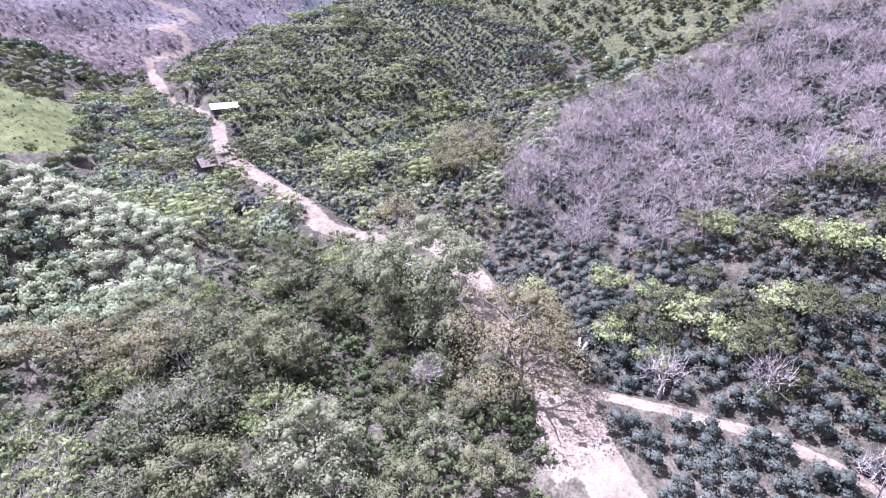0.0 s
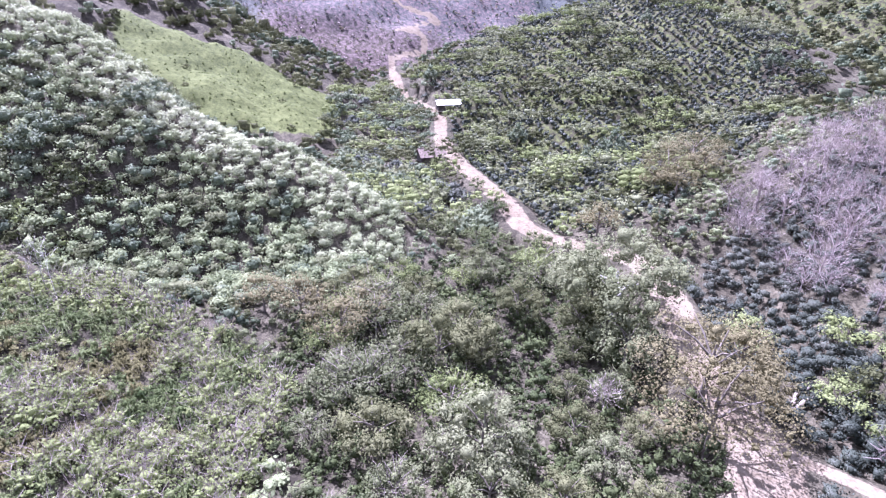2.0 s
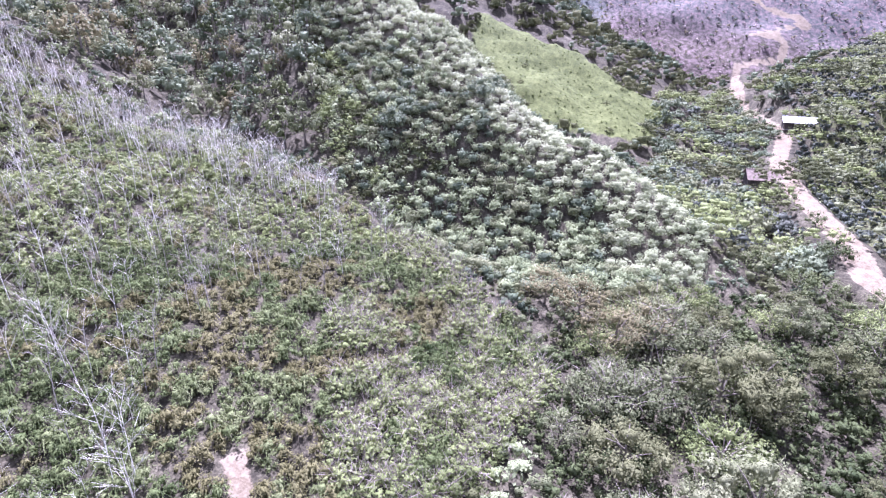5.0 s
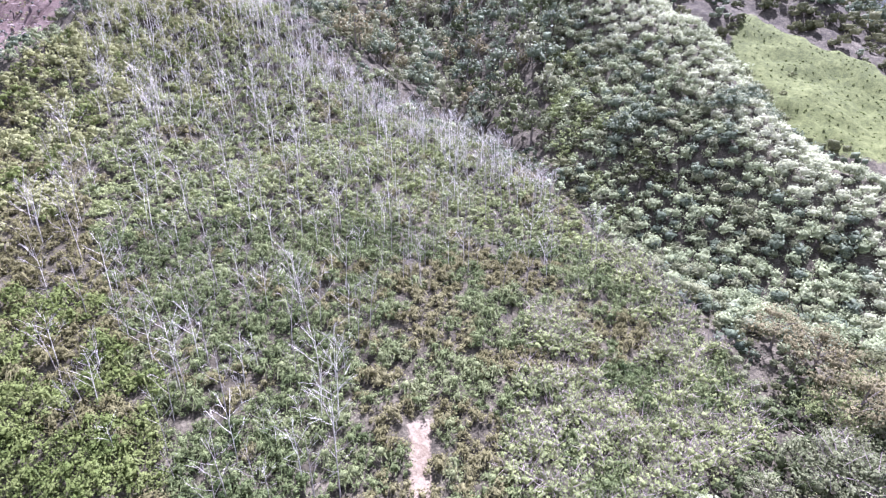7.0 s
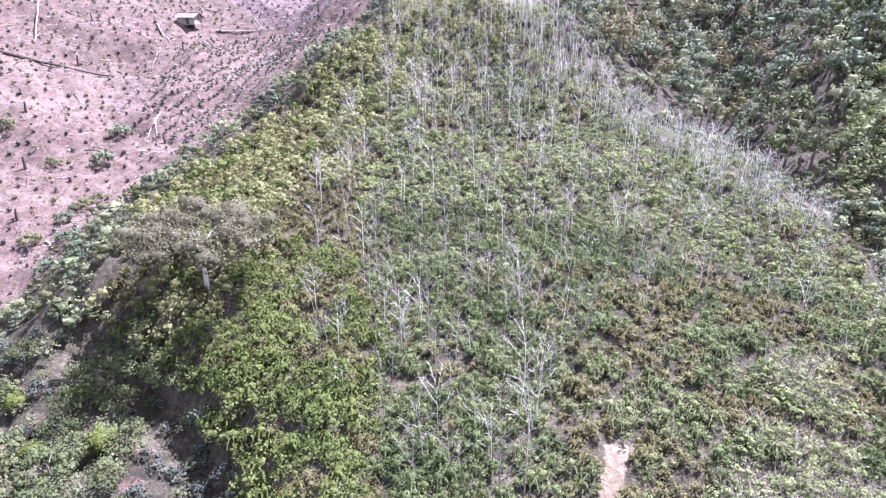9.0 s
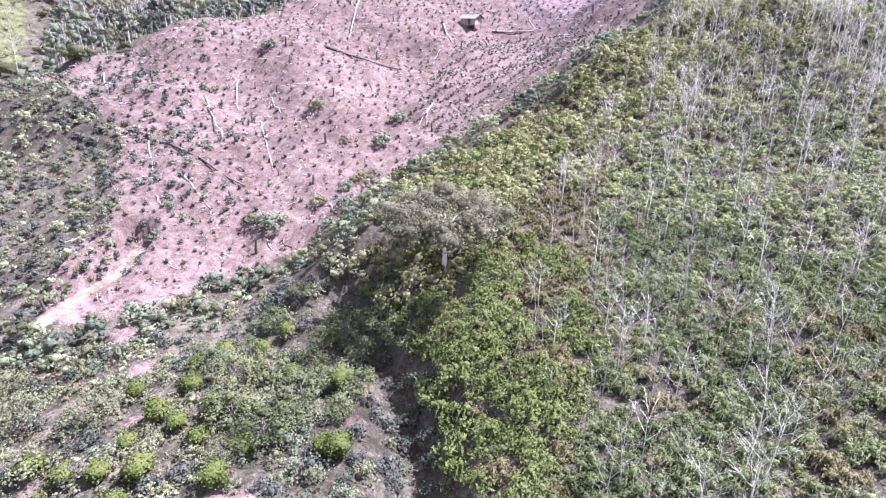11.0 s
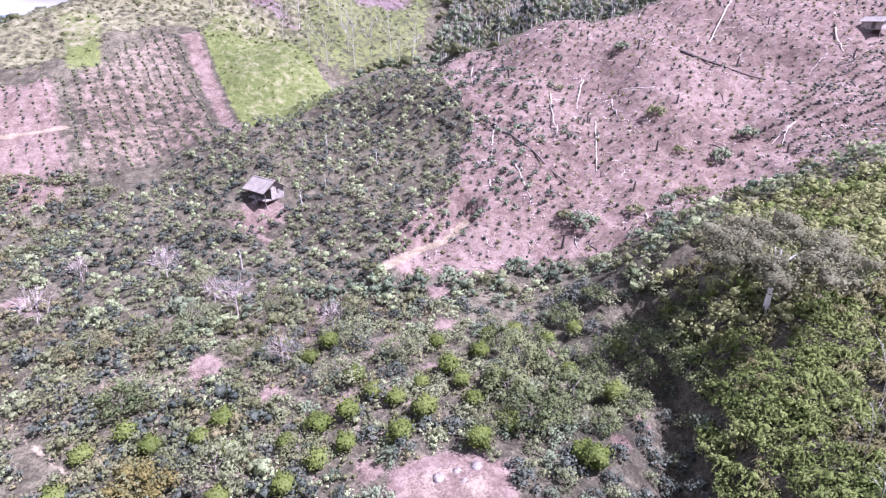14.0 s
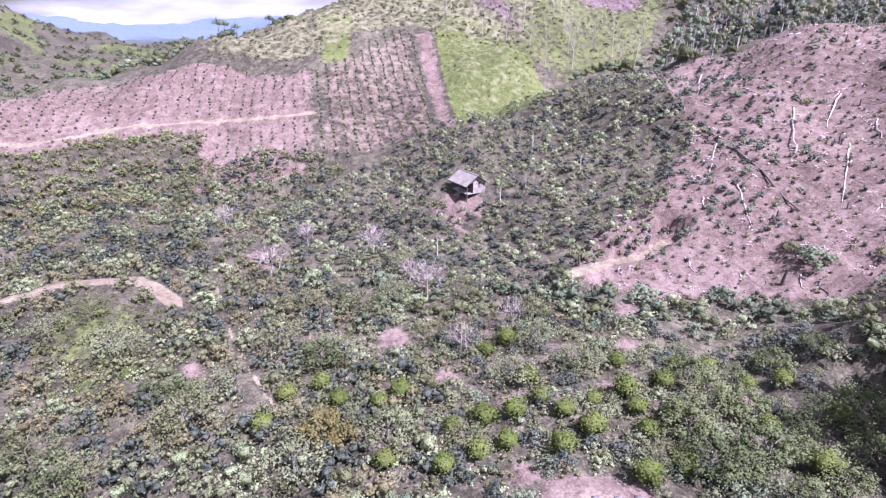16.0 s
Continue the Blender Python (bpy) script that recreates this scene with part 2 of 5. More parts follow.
TAN = leafy("dry_fern_leaf", (0.086, 0.083, 0.035), (0.172, 0.164, 0.076), (0.202, 0.197, 0.098), 0.6, 0.3)
LIME = leafy("bright_undergrowth_leaf", (0.062, 0.088, 0.024), (0.135, 0.170, 0.052), (0.177, 0.200, 0.076), 0.5, 0.3)
SILVER = leafy("silvery_weed_leaf", (0.223, 0.258, 0.142), (0.402, 0.435, 0.275), (0.452, 0.471, 0.334), 0.6, 0.4, 0.07)
DRYTWIG = leafy("dry_twigs", (0.218, 0.186, 0.173), (0.342, 0.292, 0.274), (0.356, 0.308, 0.295), 0.8, 0.0, gaps=2.0)
GOLD = leafy("golden_shrub_leaf", (0.142, 0.151, 0.061), (0.248, 0.260, 0.114), (0.272, 0.287, 0.142), 0.5, 0.3)
DEEPLEAF = leafy("deep_green_leaf", (0.039, 0.053, 0.024), (0.104, 0.127, 0.056), (0.165, 0.182, 0.087), 0.5, 0.2, gaps=0.57)
WEED = leafy("grey_weed_leaf", (0.141, 0.175, 0.089), (0.282, 0.324, 0.179), (0.365, 0.404, 0.231), 0.55, 0.3, 0.08)
RUST = leafy("rusty_leaf", (0.107, 0.098, 0.050), (0.193, 0.176, 0.095), (0.215, 0.203, 0.117), 0.6, 0.25)
GRASS = leafy("grass_blade", (0.057, 0.082, 0.018), (0.101, 0.132, 0.030), (0.122, 0.149, 0.040), 0.6, 0.3, gaps=2.0)
BARK = plain("brown_bark", (0.09, 0.075, 0.06), (0.24, 0.21, 0.18), 2.0)
PALEBARK = plain("pale_bark", (0.44, 0.42, 0.38), (0.76, 0.74, 0.68), 1.5, 0.7)
GREYBARK = plain("grey_bark", (0.24, 0.22, 0.20), (0.46, 0.43, 0.39), 1.5, 0.8)
LOGWOOD = plain("bleached_log", (0.24, 0.20, 0.175), (0.48, 0.42, 0.375), 1.2)
CHARRED = plain("charred_log", (0.035, 0.028, 0.026), (0.13, 0.10, 0.09), 1.4)
PLANK = plain("weathered_plank", (0.16, 0.14, 0.13), (0.36, 0.32, 0.29), 3.0)
DARKPLANK = plain("dark_plank", (0.05, 0.042, 0.04), (0.14, 0.12, 0.11), 3.0)
ZINC = plain("grey_roof_sheet", (0.11, 0.098, 0.086), (0.22, 0.198, 0.172), 0.9, 0.55, 0.15)
WHITEROOF = plain("white_roof_sheet", (0.62, 0.64, 0.62), (0.82, 0.83, 0.80), 0.8, 0.5, 0.1)
THATCH = plain("brown_roof", (0.10, 0.075, 0.06), (0.22, 0.17, 0.14), 2.0)
ROCK = plain("grey_rock", (0.12, 0.10, 0.095), (0.26, 0.225, 0.21), 1.5)


def ground_material():
    """Soil and ground cover: dark litter, pink bare soil, sandy road and grass, blended by cover maps with ragged
    edges; distant ground is tinted blue for haze.
    """
    m, n, l, b = nodes_of("hillside_ground")
    wide, mid, fine = grain(n, l, 0.05, 4), grain(n, l, 0.6, 5), grain(n, l, 5.0, 5)
    tone = sums(n, l, (wide, 0.9), (mid, 1.2), (grain(n, l, 1.9, 5), 1.0), (fine, 1.2))

    def look_of(*stops):
        r = ramp(n, stops)
        l.new(tone, r.inputs["Fac"])
        return r.outputs["Color"]

    colour = look_of((0.2, (0.028, 0.025, 0.018)), (0.55, (0.064, 0.058, 0.040)), (0.9, (0.125, 0.113, 0.080)))
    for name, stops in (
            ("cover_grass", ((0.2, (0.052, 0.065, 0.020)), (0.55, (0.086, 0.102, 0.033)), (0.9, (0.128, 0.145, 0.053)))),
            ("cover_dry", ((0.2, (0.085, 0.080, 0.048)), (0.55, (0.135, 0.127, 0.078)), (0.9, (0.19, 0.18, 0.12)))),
            # dark woodland floor, with a grey-blue cast painted in for haze
            ("cover_hazed_wood", ((0.2, (0.035, 0.042, 0.042)), (0.55, (0.07, 0.08, 0.076)), (0.9, (0.12, 0.13, 0.122)))),
            # blue of the air over distant hills, painted into the ground colour
            ("cover_haze", ((0.2, (0.075, 0.105, 0.18)), (0.55, (0.10, 0.135, 0.22)), (0.9, (0.13, 0.165, 0.26)))),
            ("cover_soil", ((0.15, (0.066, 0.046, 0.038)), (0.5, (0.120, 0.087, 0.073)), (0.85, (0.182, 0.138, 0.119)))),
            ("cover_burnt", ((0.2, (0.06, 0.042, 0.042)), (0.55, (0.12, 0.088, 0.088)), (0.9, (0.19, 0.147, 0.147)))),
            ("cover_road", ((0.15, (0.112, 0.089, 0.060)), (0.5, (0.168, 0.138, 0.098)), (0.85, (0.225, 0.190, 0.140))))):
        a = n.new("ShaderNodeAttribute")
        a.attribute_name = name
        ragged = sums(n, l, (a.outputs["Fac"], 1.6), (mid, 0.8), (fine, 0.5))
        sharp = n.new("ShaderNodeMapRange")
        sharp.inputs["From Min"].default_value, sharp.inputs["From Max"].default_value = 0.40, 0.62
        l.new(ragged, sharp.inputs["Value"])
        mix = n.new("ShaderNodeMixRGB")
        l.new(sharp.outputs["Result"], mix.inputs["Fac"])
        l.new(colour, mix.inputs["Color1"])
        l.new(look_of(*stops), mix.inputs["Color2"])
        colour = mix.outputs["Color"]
    l.new(colour, b.inputs["Base Color"])
    b.inputs["Roughness"].default_value = 0.95
    b.inputs["Specular IOR Level"].default_value = 0.15
    bp = n.new("ShaderNodeBump")
    bp.inputs["Strength"].default_value, bp.inputs["Distance"].default_value = 0.5, 0.25
    l.new(sums(n, l, (mid, 0.7), (fine, 0.5)), bp.inputs["Height"])
    l.new(bp.outputs["Normal"], b.inputs["Normal"])
    return m

# ---- ground: one sheet to the horizon ----
CLEARCUT = poly((-66, 65), (-64, 74), (-58, 84), (-56, 100), (-61, 131), (-48, 142), (-38, 152), (-29, 168), (-8, 190), (-4, 120), (-14, 96), (-26, 82), (-37, 69), (-48, 64), (-59, 61))
PLOT_GREEN = poly((-81.1, 164), (-78.2, 111), (-73, 118), (-69, 123), (-70, 142), (-72, 158), (-75.3, 174), (-79.5, 178))
TOP_GREEN = poly((-92.3, 147), (-92, 176), (-88.6, 178), (-89.5, 149))
FIELD_SCRUB = poly((-122, 128), (-113, 130.5), (-106.4, 130), (-103.6, 127), (-104.8, 112), (-107, 104), (-122, 106))
PLOT_STRIP = poly((-83.2, 164), (-80, 111), (-78.4, 110), (-81.2, 166))
PLOT_ROWS = poly((-92.7, 145), (-93.4, 110), (-87.7, 111), (-80, 110), (-83, 163), (-85, 166))
PLOT_PINK = poly((-93.4, 110), (-93, 146), (-101, 156), (-110, 162), (-113, 156), (-121, 152), (-121, 108), (-107, 108), (-100, 103), (-95, 106))
SPUR_GREEN = poly((69, 136), (70, 160), (60, 178), (52, 186), (50, 150), (57, 132))
BARE_YARD = poly((-69, 27), (-66, 32), (-58, 33), (-50, 32), (-48, 27), (-58, 24))
SCAR = poly((20, 26), (20.4, 33.2), (23.8, 33.8), (24.0, 30), (23.4, 26))
FORK = poly((114.2, 41), (118, 42.5), (120.6, 39.5), (124.5, 32.5), (117.5, 29), (113.6, 35))
BROWN_MOUNT = poly((62, 255), (60, 330), (70, 420), (92, 440), (90, 270), (80, 232), (73, 240))
FAR_FARM = poly((100, 260), (100, 480), (150, 460), (140, 220), (118, 210))
DRY_TOP = poly((-94, 152), (-103, 160), (-103, 185), (-88, 215), (-70, 215), (-72, 160), (-85, 166))
MAUVE = poly((-79, 188), (-73, 168), (-71, 156), (-70, 162), (-72, 178), (-74, 200), (-66, 230), (-60, 230), (-62, 205), (-68, 196), (-70, 260), (-80, 260))
NORTH_SLOPE = poly((-86, 178), (-76, 160), (-67, 146), (-61, 146), (-58, 300), (-86, 300))
GRASSY = poly((-121, 50), (-110.5, 49), (-110.5, 64), (-116, 70), (-122, 68))
EAST_YARD = poly((104, 52), (112, 80), (120, 75), (140, 55), (158, 45), (150, 41), (128, 41))


def shade_in(x, y, p, soft):
    d = edge(x, y, p)
    return np.clip(0.5 + np.where(inside(x, y, p), d, -d) / soft, 0, 1)


def strip(x, y, nodes, half, soft):
    return np.clip((half + soft - along(x, y, nodes)[0]) / soft, 0, 1)


turns = 560
bear = np.linspace(0, 2 * np.pi, turns, endpoint=False)
reach = np.concatenate([[0.0, 6.0, 12.0, 16.0, 20.0], 24.0 * (260 / 24.0) ** np.linspace(0, 1, 200), 260.0 * (440 / 260.0) ** np.linspace(0, 1, 64)[1:], 440.0 * (4700 / 440.0) ** np.linspace(0, 1, 36)[1:]])
gb, gr = np.meshgrid(bear, reach)
gx, gy = (gr * np.sin(gb)).ravel(), (gr * np.cos(gb)).ravel()
gz = height(gx, gy)
i, j = np.meshgrid(np.arange(len(reach) - 1), np.arange(turns), indexing="ij")
i, j = i.ravel(), j.ravel()
k = (j + 1) % turns
quads = np.column_stack([i * turns + j, (i + 1) * turns + j, (i + 1) * turns + k, i * turns + k])[:, ::-1]


def mesh_of(name, verts, faces):
    """A mesh from arrays of places (with the way that the surface looks there, if given) and quads."""
    me = bpy.data.meshes.new(name)
    me.vertices.add(len(verts))
    me.vertices.foreach_set("co", np.ascontiguousarray(verts[:, :3], dtype=np.float32).ravel())
    me.loops.add(4 * len(faces))
    me.loops.foreach_set("vertex_index", np.ascontiguousarray(faces, dtype=np.int32).ravel())
    me.polygons.add(len(faces))
    me.polygons.foreach_set("loop_start", np.arange(0, 4 * len(faces), 4, dtype=np.int32))
    me.polygons.foreach_set("use_smooth", np.ones(len(faces), bool))
    me.update(calc_edges=True)
    if verts.shape[1] == 6:
        me.attributes.new("custom_normal", "FLOAT_VECTOR", "POINT").data.foreach_set("vector", np.ascontiguousarray(verts[:, 3:], dtype=np.float32).ravel())
    return me


ground_mesh = mesh_of("ground", np.column_stack([gx, gy, gz]), quads)
road = np.maximum.reduce([strip(gx, gy, ROAD, 1.5, 0.7), 0.9 * shade_in(gx, gy, FORK, 1.6), strip(gx, gy, ROAD_UP, 0.8, 1.6), strip(gx, gy, PATH, 0.35, 0.55), strip(gx, gy, TRACK, 0.5, 0.8),
                          strip(gx, gy, FOOTPATH, 0.6, 0.7), 0.95 * strip(gx, gy, FIELD_ROAD, 0.5, 1.3), 0.75 * strip(gx, gy, TRAIL, 0.0, 0.5), 0.62 * strip(gx, gy, SIDE_TRAIL, 0.0, 0.5), 0.45 * shade_in(gx, gy, BARE_YARD, 4), 0.75 * shade_in(gx, gy, SCAR, 1)])
soil = np.maximum.reduce([shade_in(gx, gy, CLEARCUT, 4), 0.8 * shade_in(gx, gy, PLOT_PINK, 6) * (1 - 0.6 * shade_in(gx, gy, FIELD_SCRUB, 4)), 0.5 * shade_in(gx, gy, PLOT_ROWS, 4), 0.65 * shade_in(gx, gy, PLOT_STRIP, 2), 0.5 * strip(gx, gy, PATH, 0.5, 1.0), 0.45 * strip(gx, gy, ROAD, 1.3, 1.2), 0.30 * shade_in(gx, gy, poly((-58, 72), (-56, 100), (-61, 131), (-69, 126), (-78, 116), (-90, 104), (-120, 100), (-122, 60), (-100, 58), (-76, 60)), 5),
                          shade_in(gx, gy, BARE_YARD, 4), 0.42 * shade_in(gx, gy, poly((-57, 30), (-57, 58), (-68, 60), (-80, 62), (-100, 60), (-100, 28), (-60, 22)), 8), 0.30 * shade_in(gx, gy, EAST_YARD, 5),
                          np.clip(1.5 - np.hypot(gx - at(-78.5, 84.5)[0], gy - at(-78.5, 84.5)[1]) / 4, 0, 0.9)])
for bearing, dist, room in PATCHES:
    px, py = at(bearing, dist)
    soil = np.maximum(soil, 0.62 * np.clip(1.6 - np.hypot(gx - px, gy - py) / room, 0, 1))
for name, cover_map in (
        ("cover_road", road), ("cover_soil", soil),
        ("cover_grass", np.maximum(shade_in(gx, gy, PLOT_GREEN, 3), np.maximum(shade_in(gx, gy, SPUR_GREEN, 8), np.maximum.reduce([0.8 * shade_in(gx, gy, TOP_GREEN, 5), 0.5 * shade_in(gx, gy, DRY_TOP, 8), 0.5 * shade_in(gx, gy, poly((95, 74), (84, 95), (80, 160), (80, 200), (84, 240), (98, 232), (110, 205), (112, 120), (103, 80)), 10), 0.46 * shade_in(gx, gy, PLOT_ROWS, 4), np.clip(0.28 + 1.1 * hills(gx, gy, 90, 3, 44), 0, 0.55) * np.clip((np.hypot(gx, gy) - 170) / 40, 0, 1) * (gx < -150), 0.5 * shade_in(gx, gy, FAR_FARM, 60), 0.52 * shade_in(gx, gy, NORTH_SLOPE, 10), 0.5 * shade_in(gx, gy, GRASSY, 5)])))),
        # painted haze: sets in at 800 m, full by 1500 m
        ("cover_haze", np.clip((np.hypot(gx, gy) - 800) / 700, 0, 1)),
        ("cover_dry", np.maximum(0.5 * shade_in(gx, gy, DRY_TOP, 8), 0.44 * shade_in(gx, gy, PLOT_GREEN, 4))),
        # woodland floor with its haze cast, growing with distance past 230 m
        ("cover_hazed_wood", np.clip((np.hypot(gx, gy) - 230) / 120, 0, 0.75) * (1 - 0.8 * shade_in(gx, gy, FAR_FARM, 40)) * (1 - 0.75 * (gx < -150) * np.clip((1100 - np.hypot(gx, gy)) / 300, 0, 1))),
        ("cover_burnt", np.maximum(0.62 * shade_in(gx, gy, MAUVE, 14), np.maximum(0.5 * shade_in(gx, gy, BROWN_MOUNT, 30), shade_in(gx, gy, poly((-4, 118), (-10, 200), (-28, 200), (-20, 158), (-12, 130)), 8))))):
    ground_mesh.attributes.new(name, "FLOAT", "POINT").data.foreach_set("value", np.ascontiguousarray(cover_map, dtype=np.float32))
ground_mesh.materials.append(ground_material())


def surface(x, y):
    """The height of the ground sheet itself, between its corners."""
    a = (np.arctan2(x, y) / (2 * np.pi) % 1.0) * turns
    r = np.interp(np.hypot(x, y), reach, np.arange(len(reach)))
    a0, r0 = np.floor(a).astype(int) % turns, np.minimum(np.floor(r).astype(int), len(reach) - 2)
    fa, fr, a1, g = a - np.floor(a), r - r0, (a0 + 1) % turns, gz.reshape(len(reach), turns)
    return (g[r0, a0] * (1 - fa) + g[r0, a1] * fa) * (1 - fr) + (g[r0 + 1, a0] * (1 - fa) + g[r0 + 1, a1] * fa) * fr


tagged(new("ground", ground_mesh), "steep hillsides of brown and pink soil with sandy dirt roads", "ground", kind="structure")

# ---- plants: built once from leaves, blades and limbs, then set out over the slopes ----
def unit(v):
    return v / (np.linalg.norm(v, axis=-1, keepdims=True) + 1e-9)


def join(*bits):
    vs, fs, base = [], [], 0
    for v, f in bits:
        vs.append(v)
        fs.append(f + base)
        base += len(v)
    return np.vstack(vs), np.vstack(fs)


def leaves(rng, where, out, size, aspect=0.5, up=0.3, wild=0.6):
    """Diamond leaves at the given places, facing roughly outwards."""
    n = len(where)
    normal = unit(out + wild * rng.randn(n, 3) + (0, 0, up))
    u = unit(np.cross(normal, rng.randn(n, 3)))
    w = np.cross(normal, u)
    s = size * (0.8 + 0.7 * rng.rand(n, 1))
    v = np.stack([where - u * s / 2, where - w * s * aspect / 2 - normal * s * 0.08, where + u * s / 2, where + w * s * aspect / 2 - normal * s * 0.08], 1)
    faces = unit(0.38 * out + (0, 0, 0.42) + 0.5 * normal)
    return np.hstack([v.reshape(-1, 3), np.repeat(faces, 4, 0)]), np.arange(4 * n).reshape(-1, 4)


def blob(rng, centre, r, squash=1.0, cuts=2, rough=0.16):
    """The leafy mass inside a bulge of a crown: an uneven ball of quads."""
    where, fs = {}, []
    for axis in range(3):
        for s in (-1, 1):
            for a in range(cuts):
                for b in range(cuts):
                    corner = []
                    for i, j in ((a, b), (a + 1, b), (a + 1, b + 1), (a, b + 1))[::s]:
                        p = [0, 0, 0]
                        p[axis], p[(axis + 1) % 3], p[(axis + 2) % 3] = s * cuts, 2 * i - cuts, 2 * j - cuts
                        corner.append(where.setdefault(tuple(p), len(where)))
                    fs.append(corner)
    v = unit(np.array(list(where), float))
    way = v.copy()
    v = v * (1 + rough * rng.randn(len(v), 1))
    return np.hstack([np.array(centre) + v * r * (1, 1, squash), way]), np.array(fs)


def tube(path, radii, sides=5):
    """A tapered limb along a path."""
    path = np.asarray(path, float)
    vs = []
    for q, (p, r) in enumerate(zip(path, radii)):
        d = unit(path[min(q + 1, len(path) - 1)] - path[max(q - 1, 0)])
        a = unit(np.cross(d, (0.31, 0.87, 0.12)))
        b = np.cross(d, a)
        for s in range(sides):
            c = 6.2832 * s / sides
            out = a * math.cos(c) + b * math.sin(c)
            vs.append(np.concatenate([p + r * out, out]))
    fs = [[q * sides + s, q * sides + (s + 1) % sides, (q + 1) * sides + (s + 1) % sides, (q + 1) * sides + s] for q in range(len(path) - 1) for s in range(sides)]
    return np.array(vs), np.array(fs)


def crown(seed, n, wide, tall, size, base=0.0, lumps=6, core=0.66, aspect=0.7, up=0.3, wild=0.55, cuts=1):
    """A lumpy crown: several bulges, each a small leafy mass under many leaves."""
    rng = np.random.RandomState(seed)
    bits = []
    per = max(1, int(n * 1.3) // lumps)
    small = min(1.15, (6 / lumps) ** 0.35)
    for q in range(lumps):
        a, r = 2.39996 * q + rng.rand() * 0.8, wide * (0.16 + 0.36 * ((q + rng.rand()) / lumps) ** 0.6) * (q > 0)
        h = base + tall * ((0.62 + 0.1 * rng.rand()) if q == 0 else 0.66 - 0.40 * (r / wide) - 0.22 * rng.rand())
        c, br = np.array([r * math.cos(a), r * math.sin(a), h]), wide * small * (0.36 if q == 0 else 0.20 + 0.14 * rng.rand())
        sq = min(1.1, 0.55 * tall / wide + 0.35)
        d = unit(rng.randn(per, 3) + (0, 0, 0.45))
        bits.append(leaves(rng, c + d * br * (0.6 + 0.62 * rng.rand(per, 1)) * (1, 1, sq), d, size * 0.85, aspect, up, wild * 1.15))
        if core:
            bits.append(blob(rng, c, br * core * 0.88, sq, cuts, 0.24))
    return join(*bits)


def tuft(seed, blades, wide, tall, width, droop=0.5):
    """Arching blades from one root."""
    rng = np.random.RandomState(seed)
    a, lean = rng.rand(blades) * 6.2832, 0.25 + 0.75 * rng.rand(blades)
    d = np.column_stack([np.cos(a), np.sin(a), np.zeros(blades)])
    side = np.column_stack([-np.sin(a), np.cos(a), np.zeros(blades)]) * width * (0.6 + 0.8 * rng.rand(blades, 1))
    up = np.array([0, 0, 1.0])
    h = tall * (0.6 + 0.5 * rng.rand(blades, 1))
    r = wide * lean[:, None] / 2
    root = d * 0.08 * wide
    mid = d * r * 0.55 + up * h * 0.85
    tip = d * r * 1.15 + up * h * (1 - droop * lean[:, None])
    v = np.stack([root - side * 0.4, root + side * 0.4, mid + side, mid - side, tip + side * 0.15, tip - side * 0.15], 1).reshape(-1, 3)
    b = 6 * np.arange(blades)[:, None]
    return np.hstack([v, np.repeat(unit(0.35 * d + up), 6, 0)]), np.vstack([b + (3, 2, 1, 0), b + (5, 4, 2, 3)])


def twigs(seed, n, wide, tall, long, thick):
    """A cloud of bare twigs that rise and spread from the limbs."""
    rng = np.random.RandomState(seed)
    p = unit(rng.randn(n, 3)) * rng.rand(n, 1) ** 0.5 * (wide / 2, wide / 2, tall * 0.32) + (0, 0, tall * 0.62)
    d = unit(unit(p - (0, 0, tall * 0.4)) + (0, 0, 0.25) + 0.75 * rng.randn(n, 3))
    w = unit(np.cross(d, rng.randn(n, 3))) * thick
    e = p + d * long * (0.6 + 0.8 * rng.rand(n, 1))
    v = np.stack([p - w, p + w, e + w * 0.3, e - w * 0.3], 1).reshape(-1, 3)
    return np.hstack([v, np.repeat(unit(np.cross(w, d)), 4, 0)]), np.arange(4 * n).reshape(-1, 4)


def bare_tree(seed, tall, boughs, thick=0.11, sprigs=44):
    """A slender pale stem with thin rising boughs and a broom of fine twigs."""
    rng = np.random.RandomState(seed)
    bend = rng.randn(2) * 0.05 * tall

    def on_stem(s):
        return np.array([bend[0] * s ** 1.5, bend[1] * s ** 1.5, tall * s])

    bits = [tube([on_stem(s) for s in (0, 0.35, 0.7, 1.0)], [thick, thick * 0.75, thick * 0.45, thick * 0.1], 4)]
    tips = []
    for q in range(boughs):
        s, a = 0.34 + 0.56 * (q + rng.rand()) / boughs, 2.4 * q + rng.rand()
        p, ln = on_stem(s), tall * (0.36 - 0.26 * s) * (0.7 + 0.6 * rng.rand())
        e = p + np.array([math.cos(a), math.sin(a), 1.1]) * ln
        bits.append(tube([p, (p + e) / 2 - (0, 0, 0.06 * ln), e], [thick * 0.36, thick * 0.25, thick * 0.1], 3))
        tips.append((p, e, ln))
    root, way = [], []
    for q in range(sprigs):
        p, e, ln = tips[rng.randint(boughs)]
        d = unit(unit(e - p) + rng.randn(3) * 0.55 + (0, 0, 0.25))
        root.append(p + (e - p) * (0.3 + 0.7 * rng.rand()))
        way.append(d * ln * (0.35 + 0.5 * rng.rand()))
    root, way = np.array(root), np.array(way)
    w = unit(np.cross(way, rng.randn(sprigs, 3))) * thick * 0.2
    v = np.stack([root - w, root + w, root + way + w * 0.4, root + way - w * 0.4], 1).reshape(-1, 3)
    bits.append((np.hstack([v, np.repeat(unit(np.cross(w, way)), 4, 0)]), np.arange(4 * sprigs).reshape(-1, 4)))
    return join(*bits)


